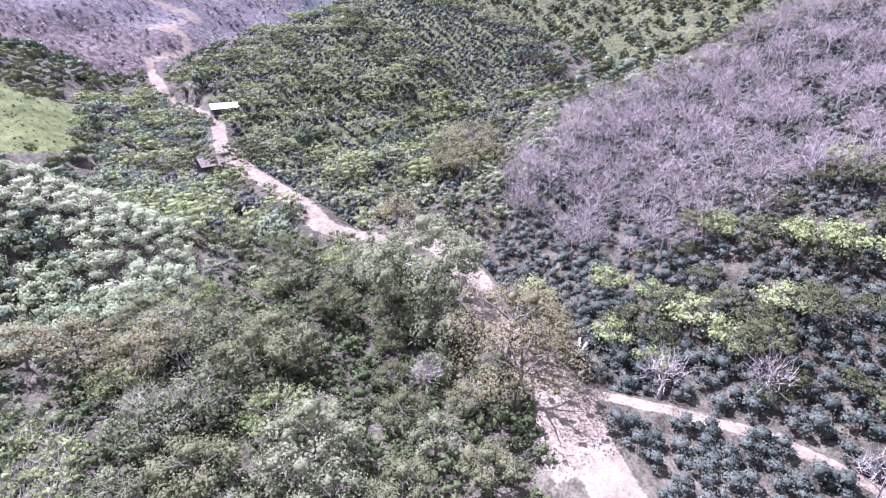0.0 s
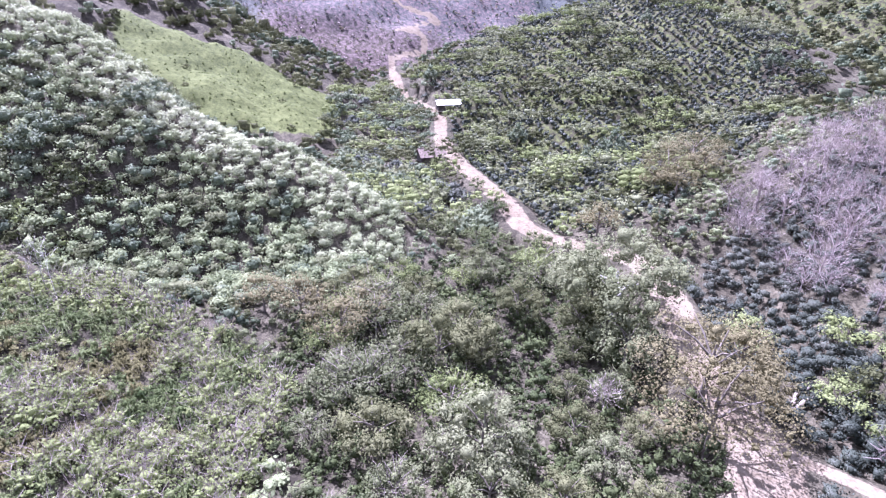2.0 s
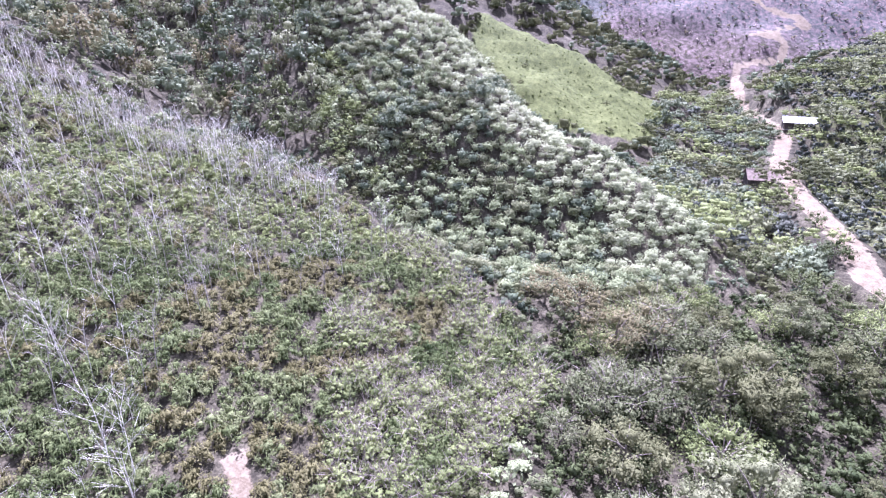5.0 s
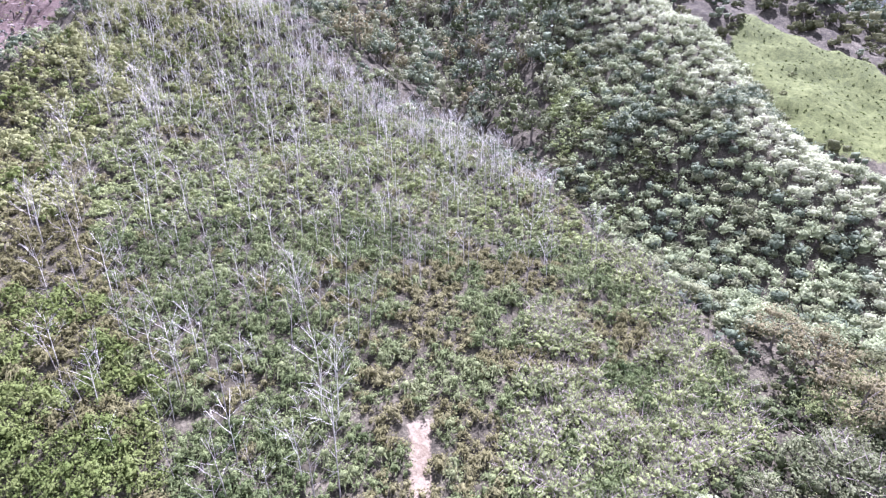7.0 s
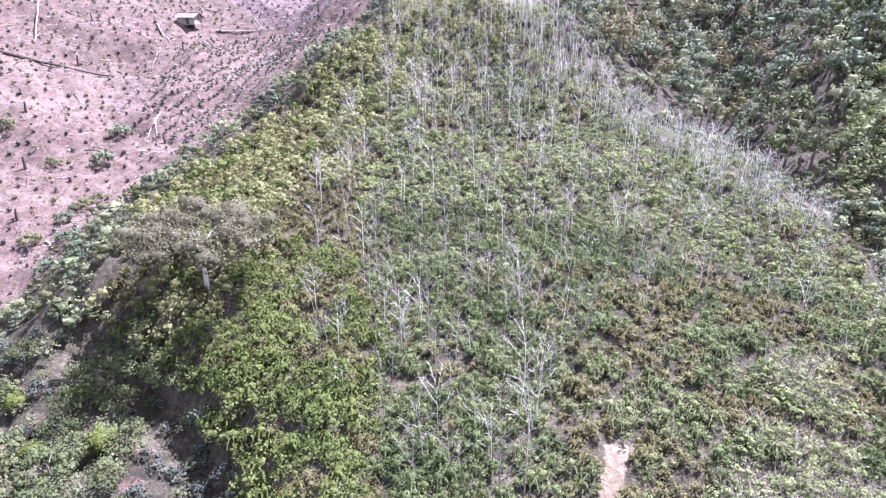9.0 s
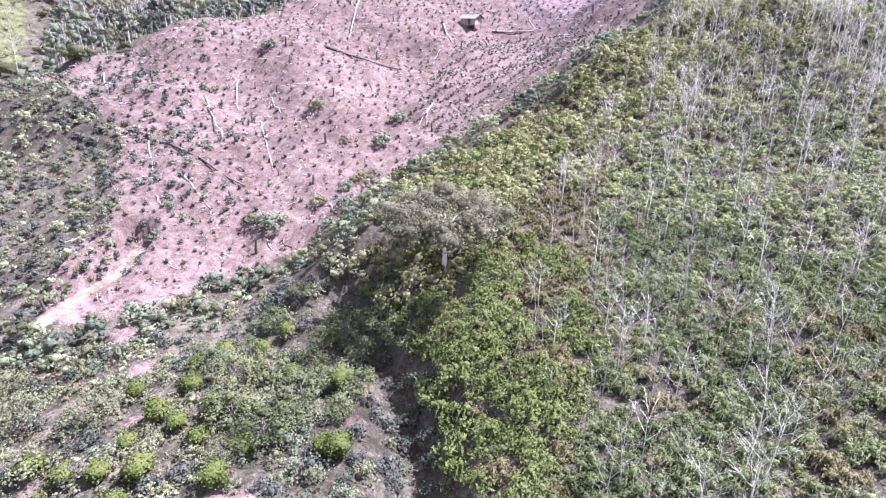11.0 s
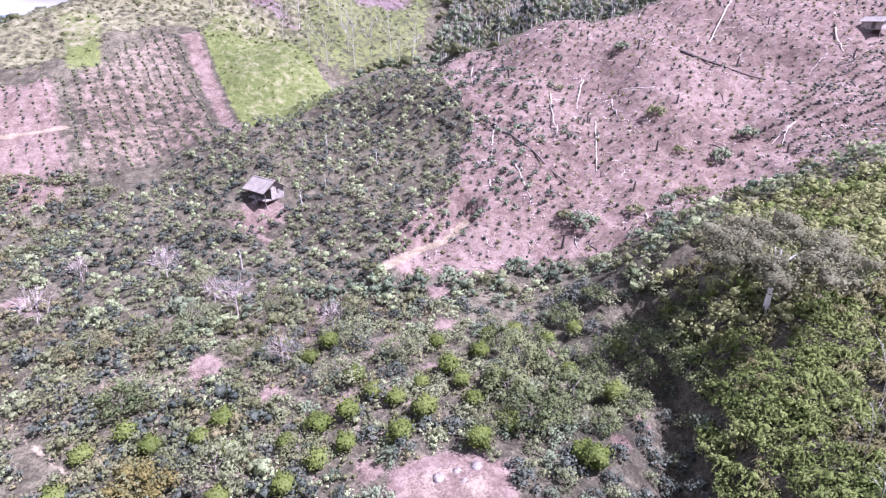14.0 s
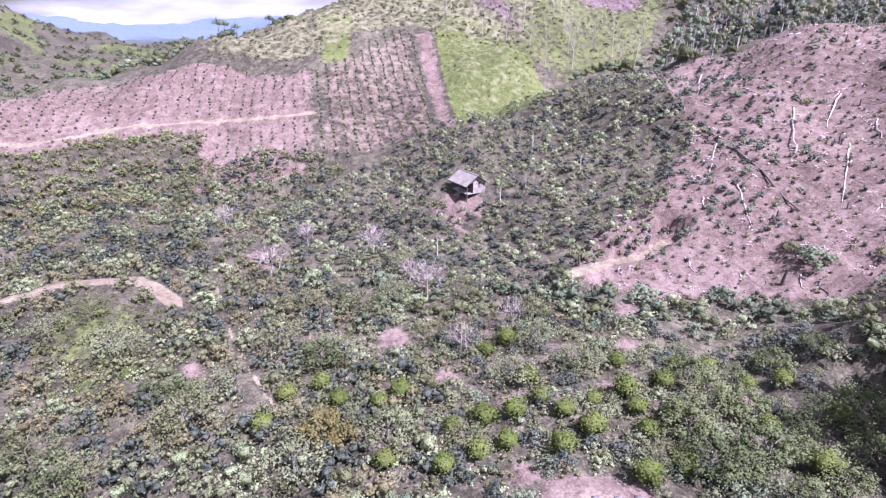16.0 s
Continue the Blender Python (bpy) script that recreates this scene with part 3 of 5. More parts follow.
def trunk(seed, tall, thick, limbs=4, spread=0.35):
    rng = np.random.RandomState(seed)
    lean = rng.randn(2) * 0.04 * tall
    bits = [tube([(0, 0, -0.3), (lean[0] * 0.4, lean[1] * 0.4, tall * 0.5), (lean[0], lean[1], tall)], [thick * 1.25, thick * 0.8, thick * 0.35], 6)]
    for q in range(limbs):
        a, s = 6.2832 * (q + rng.rand() * 0.6) / limbs, 0.4 + 0.4 * rng.rand()
        p = np.array([lean[0] * s, lean[1] * s, tall * s])
        e = p + np.array([math.cos(a), math.sin(a), 0.8]) * tall * spread
        bits.append(tube([p, (p + e) / 2 + (0, 0, 0.1 * tall * spread), e], [thick * 0.5, thick * 0.35, thick * 0.14], 4))
    return join(*bits)


YARDS = ((-77.5, 88, 4.2), (-23, 140, 4.0), (80.8, 156, 4.5), (79, 116, 4.0), (65, 114, 2.5))


def spread(p, gap, seed, jitter=0.42, turn=0.3, keep=1.0, clear=True, row=None):
    """Places on a jittered grid within an outline in plan, off the roads."""
    rng = np.random.RandomState(seed)
    lo, hi = p.min(0), p.max(0)
    c, r = (lo + hi) / 2, np.hypot(*(hi - lo)) / 2
    row = row or gap
    u, v = [a.ravel() for a in np.meshgrid(np.arange(-r, r, gap), np.arange(-r, r, row))]
    u, v = u + gap * jitter * (rng.rand(len(u)) * 2 - 1), v + row * jitter * (rng.rand(len(v)) * 2 - 1)
    x, y = c[0] + u * math.cos(turn) - v * math.sin(turn), c[1] + u * math.sin(turn) + v * math.cos(turn)
    ok = inside(x, y, p) & (rng.rand(len(x)) < keep)
    x, y = x[ok], y[ok]
    if clear:
        ok = (along(x, y, ROAD)[0] > 2.5) & (along(x, y, PATH)[0] > 1.15) & (along(x, y, TRACK)[0] > 1.3) & (along(x, y, FOOTPATH)[0] > 1.2) & (along(x, y, TRAIL)[0] > 0.75) & (along(x, y, SIDE_TRAIL)[0] > 0.7) & (along(x, y, FIELD_ROAD)[0] > 1.8) & (along(x, y, ROAD_UP)[0] > 3.5)
        for bearing, dist, room in YARDS + PATCHES:
            hx, hy = at(bearing, dist)
            ok &= np.hypot(x - hx, y - hy) > room
        for q in (SCAR, BARE_YARD, FORK):
            ok &= ~inside(x, y, q)
        x, y = x[ok], y[ok]
    return np.column_stack([x, y])


def without(pts, *outlines):
    for q in outlines:
        pts = pts[~inside(pts[:, 0], pts[:, 1], q)]
    return pts


def stand(name, label, category, protos, pts, sizes=(0.8, 1.2), seed=0, single=0, near=(0.0, 0.0), group="", sink=0.1):
    """Set out a kind of plant: the ones round a place in the plan as things of their own, the rest as one mass.
    protos: a list of plants, each a list of (part name, mesh arrays, material)."""
    rng = np.random.RandomState(seed + 77)
    n = len(pts)
    if n == 0:
        return
    z = surface(pts[:, 0], pts[:, 1]) - sink
    turn, size, kind = rng.rand(n) * 6.2832, sizes[0] + (sizes[1] - sizes[0]) * rng.rand(n), rng.randint(len(protos), size=n)
    order = np.argsort(np.hypot(pts[:, 0] - near[0], pts[:, 1] - near[1]))
    alone, rest = order[:single], order[single:]
    if len(alone):
        shared = []
        for plant in protos:
            row = []
            for part_name, (v, f), mat in plant:
                me = mesh_of(part_name, v, f)
                me.materials.append(mat)
                row.append(me)
            shared.append(row)
        for q in alone:
            m = Matrix.LocRotScale((pts[q, 0], pts[q, 1], z[q]), Euler((0, 0, turn[q])), Vector((size[q],) * 3))
            row = shared[kind[q]]
            if len(row) == 1:
                thing = new(name, row[0])
            else:
                thing = new(name)
                for me, (part_name, _, _) in zip(row, protos[kind[q]]):
                    bit = new(part_name, me)
                    bit.parent = thing
                    if part_name == "brushwood":
                        tagged(bit, kind="stuff")
            thing.matrix_world = m
            tagged(thing, label, category, group)
    if len(rest):
        slots = list(dict.fromkeys(mat for plant in protos for _, _, mat in plant))
        vs, fs, ms, base = [], [], [], 0
        for q, plant in enumerate(protos):
            mine = rest[kind[rest] == q]
            if not len(mine):
                continue
            c, s = np.cos(turn[mine])[:, None], np.sin(turn[mine])[:, None]
            for _, (v, f), mat in plant:
                k = size[mine][:, None]
                x = (v[None, :, 0] * c - v[None, :, 1] * s) * k + pts[mine, 0][:, None]
                y = (v[None, :, 0] * s + v[None, :, 1] * c) * k + pts[mine, 1][:, None]
                h = v[None, :, 2] * k + z[mine][:, None]
                nx, ny = v[None, :, 3] * c - v[None, :, 4] * s, v[None, :, 3] * s + v[None, :, 4] * c
                vs.append(np.stack([x, y, h, nx, ny, np.broadcast_to(v[None, :, 5], nx.shape)], 2).reshape(-1, 6))
                fs.append((f[None] + base + len(v) * np.arange(len(mine))[:, None, None]).reshape(-1, 4))
                ms.append(np.full(len(f) * len(mine), slots.index(mat), np.int32))
                base += len(v) * len(mine)
        me = mesh_of(name, np.vstack(vs), np.vstack(fs))
        for mat in slots:
            me.materials.append(mat)
        me.polygons.foreach_set("material_index", np.concatenate(ms))
        tagged(new(name + "_mass", me), label, category, kind="stuff")


# coffee on the eastern slope, with pale green shade trees and leafless ones above
EAST = poly((104, 60), (112, 82), (120, 100), (132, 116), (146, 124), (165, 118), (172, 30), (150, 24), (136, 26), (126, 30.5), (121, 35.5), (118, 42), (111, 50))
EAST_DRY = poly((107, 78), (114, 98), (123, 112), (134, 121), (150, 128), (150, 90), (140, 70), (128, 60), (120, 59), (112, 70))
coffee_stem = trunk(8, 1.0, 0.035, 4, 0.5)
coffee_near = [[("stem", coffee_stem, BARK), ("crown", crown(s, 190, 1.75, 1.9, 0.2, 0.0, 4, 0.9), COFFEE)] for s in (1, 2, 3)]
coffee_far = [[("crown", crown(s, 14, 1.7, 1.7, 0.5, 0.0, 2, 0.9), m)] for s, m in ((4, COFFEE), (5, COFFEE), (9, COFFEE))]
east_coffee = spread(EAST, 1.95, 1, 0.28)
east_far = np.hypot(east_coffee[:, 0], east_coffee[:, 1]) > 72
stand("coffee_bush", "rounded dark green coffee bush on the dirt slope", "coffee bush", coffee_near, east_coffee[~east_far], (0.75, 1.15), 1, 300, at(128, 44), "coffee bushes on the slope")
stand("upper_coffee", "dark coffee bushes under leafless trees", "coffee bushes", [[("crown", crown(s, 34, 1.8, 1.8, 0.5, 0.0, 3, 0.75), COFFEE)] for s in (6, 7)], east_coffee[east_far], (0.75, 1.15), 1)
shade_near = [[("trunk", trunk(s, 2.9, 0.10, 5, 0.5), BARK), ("crown", crown(s, 540, 4.4, 2.3, 0.28, 1.8, 12, 0.5), m)] for s, m in ((11, SHADE), (12, SHADE), (13, BRUSH))]
shade_far = [[("crown", crown(s, 110, 7.0, 2.3, 0.5, 1.6, 9, 0.5), m)] for s, m in ((14, SHADE), (15, BRUSH), (16, BROADLEAF))]
stand("shade_tree", "small pale green shade tree among coffee", "tree", shade_near, spread(poly((110, 54), (116, 57), (124, 62), (140, 76), (158, 80), (165, 46), (150, 44), (128, 44), (118, 46)), 3.3, 2, 0.95, keep=0.85), (0.5, 1.15), 2, 120, at(125, 50), "shade trees on the slope")
dry_near = [[("trunk", trunk(s, 3.4, 0.09, 5, 0.4), DRYTWIG), ("crown", twigs(s, 300, 4.2, 4.6, 0.9, 0.014), DRYTWIG)] for s in (21, 22, 23)]
stand("leafless_tree", "leafless mauve-grey tree in the dry season", "tree", dry_near, spread(EAST_DRY, 3.4, 3, 0.45), (0.8, 1.25), 3, 150, at(122, 66), "leafless trees on the slope")

# the valley wood along the road
WOOD = poly((58, 36), (62, 50), (74, 64), (86, 68), (100, 62), (106, 52), (112, 42), (119, 33), (126, 22), (70, 20))
olive_near = [[("trunk", trunk(s, 4.0, 0.16, 5, 0.4), BARK), ("crown", crown(s, 1500, 5.0, 4.6, 0.22, 1.2, 16, 0.62), OLIVE)] for s in (31, 32, 33)]
wood_pts = spread(WOOD, 4.5, 4, 0.45, keep=0.88)
wood_pts = wood_pts[along(wood_pts[:, 0], wood_pts[:, 1], ROAD)[0] > 5.5]
bright_near = [[("trunk", trunk(30, 3.4, 0.12, 5, 0.4), BARK), ("crown", crown(30, 1200, 3.8, 4.8, 0.2, 0.6, 14, 0.62), SHADE)]]
rust_near = [[("trunk", trunk(s, 4.0, 0.14, 5, 0.4), BARK), ("crown", crown(s, 1100, 4.8, 4.4, 0.22, 1.3, 14, 0.4), RUST)] for s in (34, 35)]
grey_near = [[("trunk", trunk(s, 4.5, 0.13, 6, 0.3), BARK), ("crown", crown(s, 1500, 5.0, 6.0, 0.21, 0.9, 18, 0.55), GREYLEAF)] for s in (36, 37)]
feather = [[("trunk", trunk(s, 3.6, 0.08, 6, 0.45), DRYTWIG), ("brushwood", twigs(s, 70, 4.6, 5.0, 1.0, 0.016), DRYTWIG), ("crown", crown(s, 1300, 4.8, 4.0, 0.24, 0.9, 16, 0.42, 0.55, 0.3, 0.8), m)] for s, m in ((26, BRUSH), (27, BRUSH), (28, GREYLEAF))]
wood_b = np.degrees(np.arctan2(wood_pts[:, 0], wood_pts[:, 1]))
is_feather = (wood_b < 92) & (np.random.RandomState(9).rand(len(wood_b)) < np.where(wood_b < 82, 0.9, 0.55))
stand("feathery_tree", "pale grey-green feathery tree with bare twigs", "tree", feather, wood_pts[is_feather], (0.65, 1.25), 45, 90, at(75, 35), "feathery trees of the wood")
wood_pts = wood_pts[~is_feather]
stand("valley_tree", "olive green leafy tree in the valley wood", "tree", olive_near + olive_near + grey_near + bright_near, wood_pts, (0.5, 1.25), 4, 200, at(90, 45), "trees of the valley wood")
stand("rusty_tree", "half-dry brownish tree in the valley wood", "tree", rust_near, np.array([at(b, d) for b, d in ((68, 47), (71, 50), (64, 52), (113, 44.5), (115, 42), (97, 74), (104, 86), (106, 92), (102, 90), (60, 55))]), (0.9, 1.25), 5, 20, (0, 0), "half-dry trees")
under = [[("crown", crown(s, 60, 1.8, 1.6, 0.27, 0.0, 4), DEEPLEAF)] for s in (41, 42)]
stand("undergrowth", "dark green undergrowth below the valley trees", "shrubs", under, spread(WOOD, 1.8, 5, 0.45), (0.7, 1.3), 6)

broad = [[("trunk", trunk(s, 6.0, 0.3, 6, 0.3), PALEBARK), ("crown", crown(s, 5200, 10.0, 9.8, 0.23, 2.0, 36, 0.55), GREYLEAF)] for s in (38,)]
stand("broad_tree", "broad grey-green tree with pale limbs beside the road", "tree", broad, np.array([at(99.8, 52)]), (1.18, 1.2), 40, 9, (0, 0), "broad trees")
rusty_broad = [[("trunk", trunk(39, 5.0, 0.2, 7, 0.5), BARK), ("crown", crown(39, 3200, 8.6, 5.6, 0.17, 2.0, 28, 0.25), RUST)]]
stand("half_dry_tree", "half-dry brown tree leaning over the road fork", "tree", rusty_broad, np.array([at(112.0, 36.5), at(110.2, 41), at(103, 92), at(105, 98)]), (1.0, 1.2), 41, 9, (0, 0), "half-dry trees by the road")

# the middle hill and the far valley
ROWS_TOP = poly((96, 208), (98, 180), (102, 158), (106, 145), (110, 150), (110, 180), (104, 200))
MIDHILL = poly((95, 74), (86, 90), (82, 112), (80, 160), (78, 200), (84, 240), (98, 232), (110, 205), (114, 178), (112, 120), (108, 96), (103, 80))
stand("far_coffee", "rows of dark coffee bushes on the middle hill", "coffee bushes", coffee_far, spread(MIDHILL, 1.9, 7, 0.14, turn=0.5, row=2.9), (0.8, 1.2), 7)
stand("far_shade_tree", "pale green shade trees over coffee on the hill", "trees", shade_far, without(spread(MIDHILL, 4.8, 8, 0.9, keep=0.85), ROWS_TOP), (0.55, 1.15), 8)
VALLEY = poly((77, 74), (74, 84), (70, 100), (68, 150), (74, 215), (79, 180), (79, 130), (81, 110), (86, 88), (90, 74))
stand("valley_scrub", "mixed green scrub and trees beside the road", "trees", shade_far[:2] + [[("crown", crown(q, 150, 4.2, 3.4, 0.6, 0.0, 9), m)] for q, m in ((44, DARKLEAF), (45, GREYLEAF), (43, DARKLEAF), (42, COFFEE))], spread(VALLEY, 3.4, 9, 0.45), (0.6, 1.1), 9)
far_tree = [[("crown", crown(s, 26, 5.0, 4.8, 0.8, 0.0, 5, 0.88), m)] for s, m in ((46, DARKLEAF), (47, OLIVE), (48, DARKLEAF), (49, SHADE))]
FARWOOD = poly((140, 150), (126, 150), (117, 190), (112, 260), (104, 330), (92, 250), (88, 300), (84, 262), (75, 262), (68, 215), (62, 205), (54, 205), (50, 260), (52, 400), (80, 430), (120, 430), (150, 400))
stand("far_wood", "distant mixed woodland on the far slopes", "trees", far_tree, without(spread(FARWOOD, 6.5, 10, 0.45, keep=0.75), BROWN_MOUNT), (0.6, 1.2), 10)
stand("farm_wood", "scattered trees over the far green farmland", "trees", far_tree, spread(FAR_FARM, 7.2, 63, 0.6, keep=0.85), (0.45, 1.0), 63)
stand("burnt_scrub", "sparse grey scrub on the burnt far mountain", "shrubs", [[("crown", crown(50, 12, 2.2, 1.8, 0.8, 0, 2), DRYTWIG)], [("crown", crown(53, 12, 2.2, 1.8, 0.8, 0, 2), RUST)], [("crown", crown(51, 12, 2.0, 1.8, 0.8, 0, 2), GREYLEAF)], [("crown", crown(52, 12, 2.4, 2.4, 0.8, 0, 2), DARKLEAF)]], spread(BROWN_MOUNT, 3.5, 11, 0.5, keep=0.8), (0.35, 0.9), 11)

# the silvery spur to the north-east and the wood behind it
SILVERY = poly((76, 66), (76, 76), (69, 84), (63, 90), (56, 98), (50, 110), (47, 118), (40, 138), (33, 150), (35, 100), (38, 78), (46, 62), (56, 56), (66, 58))
weeds = [[("leaves", crown(s, 76, 2.1, 1.5, 0.28, -0.2, 1, 0.9, 0.6, 0.5), m)] for s, m in ((61, SILVER), (62, SILVER), (63, SILVER))]
silver_pts = spread(SILVERY, 1.3, 12, 0.45)
silver_crest = line(((77, 73, 0), (69, 82, 0), (63, 88, 0), (56, 96, 0), (49, 106, 0), (40, 132, 0)))
high_up = along(silver_pts[:, 0], silver_pts[:, 1], silver_crest)[0] + 5 * hills(silver_pts[:, 0], silver_pts[:, 1], 22, 3, 51)
grey_weeds = [[("leaves", crown(s, 60, 2.2, 1.7, 0.34, -0.2, 1, 0.9, 0.6, 0.3), m)] for s, m in ((65, WEED), (55, WEED), (56, GREYLEAF), (54, DARKLEAF))]
foot_weeds = [[("leaves", crown(s, 60, 2.0, 1.7, 0.34, 0.0, 5, 0.66), m)] for s, m in ((57, WEED), (58, SHADE), (59, BRUSH))]
silver_b = np.degrees(np.arctan2(silver_pts[:, 0], silver_pts[:, 1]))
is_foot = (high_up > 20) & (silver_b + 10 * hills(silver_pts[:, 0], silver_pts[:, 1], 15, 2, 52) < 42)
stand("silvery_weed", "coarse silvery green weeds on the spur's crest", "shrubs", weeds, silver_pts[(high_up < 10) & ~is_foot], (0.7, 1.2), 12, 200, at(62, 82), "silvery weeds on the spur")
stand("grey_weed", "coarse grey-green weeds covering the steep spur", "shrubs", grey_weeds, silver_pts[(high_up >= 10) & ~is_foot], (0.75, 1.3), 46, 120, at(62, 62), "grey weeds on the spur")
stand("foot_shrub", "bright green shrubs at the foot of the silvery spur", "shrubs", foot_weeds, silver_pts[is_foot], (0.7, 1.3), 47)
stand("spur_shrub", "dark shrub standing out on the silvery spur", "shrub", [[("crown", crown(64, 420, 3.4, 3.2, 0.36, 0, 8), DARKLEAF)]], np.array([at(b, d) for b, d in ((53.5, 95), (55, 94), (43, 84), (45, 86), (52, 90))]), (0.8, 1.3), 13, 9, (0, 0), "shrubs on the spur")
FOREST = poly((34.5, 84), (36.5, 118), (31, 160), (30, 215), (10, 200), (8, 160), (12, 118), (17, 104), (26, 96))
forest_tree = [[("trunk", trunk(s, 4.5, 0.16, 3, 0.3), BARK), ("crown", crown(s, 210, 4.8, 8.0, 0.46, 0.0, 11, 0.6), m)] for s, m in ((66, DEEPLEAF), (67, BROADLEAF), (68, DARKLEAF), (69, GREYLEAF), (70, DARKLEAF), (65, RUST))]
stand("forest_tree", "dark dense forest tree in the gully", "tree", forest_tree, spread(FOREST, 4.3, 14, 0.45), (0.6, 1.25), 14, 120, at(30, 100), "forest trees in the gully")
stand("short_grass", "bright green grass on the sunlit spur", "grass", [[("blades", tuft(71, 9, 1.5, 0.4, 0.12), GRASS)]], np.vstack([spread(SPUR_GREEN, 1.7, 15, 0.5), spread(PLOT_GREEN, 1.6, 64, 0.5), spread(GRASSY, 1.0, 65, 0.5)]), (0.35, 0.8), 15)
stand("dry_grass", "pale dry grass and shrubs on the hilltop", "grass", [[("blades", tuft(72, 9, 1.8, 0.4, 0.12), TAN)], [("blades", tuft(72, 9, 1.8, 0.4, 0.12), GRASS)], [("blades", tuft(70, 9, 1.8, 0.4, 0.12), GRASS)], [("crown", crown(152, 20, 1.6, 1.0, 0.4, 0, 3), OLIVE)]], np.vstack([spread(DRY_TOP, 2.4, 66, 0.5), spread(NORTH_SLOPE, 2.9, 67, 0.5)]), (0.5, 1.2), 67)
stand("pasture_shrub", "small green shrub on the grassy slope", "shrub", [[("crown", crown(153, 60, 2.0, 1.6, 0.4, 0, 4), OLIVE)]], np.vstack([spread(SPUR_GREEN, 9, 68, 0.5, keep=0.2), spread(PLOT_GREEN, 9, 69, 0.5, keep=0.15), spread(GRASSY, 6, 70, 0.5, keep=0.6)]), (0.5, 1.1), 68, 60, (0, 0), "shrubs on the grass")
conifer = [[("trunk", trunk(154, 4.0, 0.16, 2, 0.15), BARK), ("crown", crown(154, 420, 3.4, 8.0, 0.5, 0.0, 12, 0.7), DARKLEAF)]]
stand("dark_tree", "tall narrow dark green tree on the hillside", "tree", conifer, np.array([at(b, d) for b, d in ((96.5, 114), (95.2, 112), (97.6, 117), (108.4, 168), (110, 172), (112, 174), (88, 128), (99, 190), (79, 178), (70, 150))]), (0.7, 1.15), 69, 20, (0, 0), "tall dark trees")

# the near spur: ferns and undergrowth with slender bare trees over them
cover_pts = spread(SPUR, 1.2, 16, 0.45)
b = np.degrees(np.arctan2(cover_pts[:, 0], cover_pts[:, 1]))
r = np.hypot(cover_pts[:, 0], cover_pts[:, 1])
pick = hills(cover_pts[:, 0], cover_pts[:, 1], 12, 3, 21) + 0.35 * np.random.RandomState(5).randn(len(b))
ferns = [[("fronds", tuft(s, 20, 1.7, 1.25, 0.035, 0.8), FERN), ("leaves", crown(s, 120, 1.7, 1.2, 0.21, 0, 5, 0.6, 0.45, 0.1, 0.7), FERN)] for s in (73, 74, 75)]
limes = [[("blades", tuft(s, 10, 1.6, 1.3, 0.05, 0.7), LIME), ("leaves", crown(s, 150, 1.8, 1.5, 0.21, 0, 6, 0.5), LIME)] for s in (76, 77)]
tans = [[("fronds", tuft(s, 24, 1.8, 1.2, 0.04, 0.8), TAN), ("leaves", crown(s, 60, 1.6, 1.0, 0.32, 0, 4, 0.6, 0.4, 0.1, 0.7), TAN)] for s in (78, 79)]
brush = [[("brushwood", twigs(s, 40, 2.0, 2.2, 0.8, 0.016), DRYTWIG), ("leaves", crown(s, 90, 1.9, 1.7, 0.27, 0, 6, 0.5), BRUSH)] for s in (80, 81)]
rough = 9 * hills(cover_pts[:, 0], cover_pts[:, 1], 16, 4, 31)
is_lime = (b + 0.6 * rough < -13 - 0.1 * (r - 60)) & (pick > -0.45)
is_brush = (b + rough > 41 + 0.25 * (r - 45)) & (r + rough < 66) & (pick > -0.35)
is_tan = ~is_lime & ~is_brush & (pick > np.where((b + rough > 14) & (b + rough < 50) & (r + rough < 56), -0.05, 0.8)) | ((b < -9) & ~is_lime)
golds = [[("leaves", crown(s, 56, 1.8, 1.5, 0.30, 0, 4), m)] for s, m in ((89, GOLD), (90, GOLD), (92, GOLD), (82, LIME))]
west_edge = line(((-3, 150, 0), (-5, 105, 0), (-12, 92, 0), (-21, 78, 0), (-30, 66, 0)))
is_gold = (is_lime & (r + rough > 62)) | ((along(cover_pts[:, 0], cover_pts[:, 1], west_edge)[0] + 0.6 * rough < 15 + 6 * (r > 84)) & (pick > -0.5))
is_tan &= ~is_gold
is_lime &= ~is_gold
stand("golden_shrub", "golden-brown shrubs along the spur's upper edge", "shrubs", golds, cover_pts[is_gold], (0.7, 1.35), 44, 120, at(-20, 72), "golden shrubs")
stand("lime_undergrowth", "bright yellow-green undergrowth on the spur", "shrubs", limes, cover_pts[is_lime], (0.7, 1.4), 17, 150, at(-24, 40), "undergrowth on the spur")
stand("grey_brush", "grey-green twiggy brush on the spur's foot", "shrubs", brush, cover_pts[is_brush & ~is_lime], (0.7, 1.3), 18, 150, at(55, 38), "brush on the spur")
stand("dry_fern", "yellow-brown dry fern clump", "fern", tans, cover_pts[is_tan], (0.6, 1.2), 19, 150, at(25, 36), "dry ferns on the spur")
fern_light = [[("fronds", join(tuft(s, 6, 1.7, 1.2, 0.05, 0.75), crown(s, 34, 1.7, 1.1, 0.36, 0, 4, 0.6, 0.5, 0.1, 0.7)), m)] for s, m in ((87, FERN), (88, BRUSH))]
is_fern = ~is_tan & ~is_lime & ~is_brush & ~is_gold
stand("upper_fern", "green ferns on the upper spur", "fern", fern_light, cover_pts[is_fern & (r > 60)], (0.65, 1.3), 43)
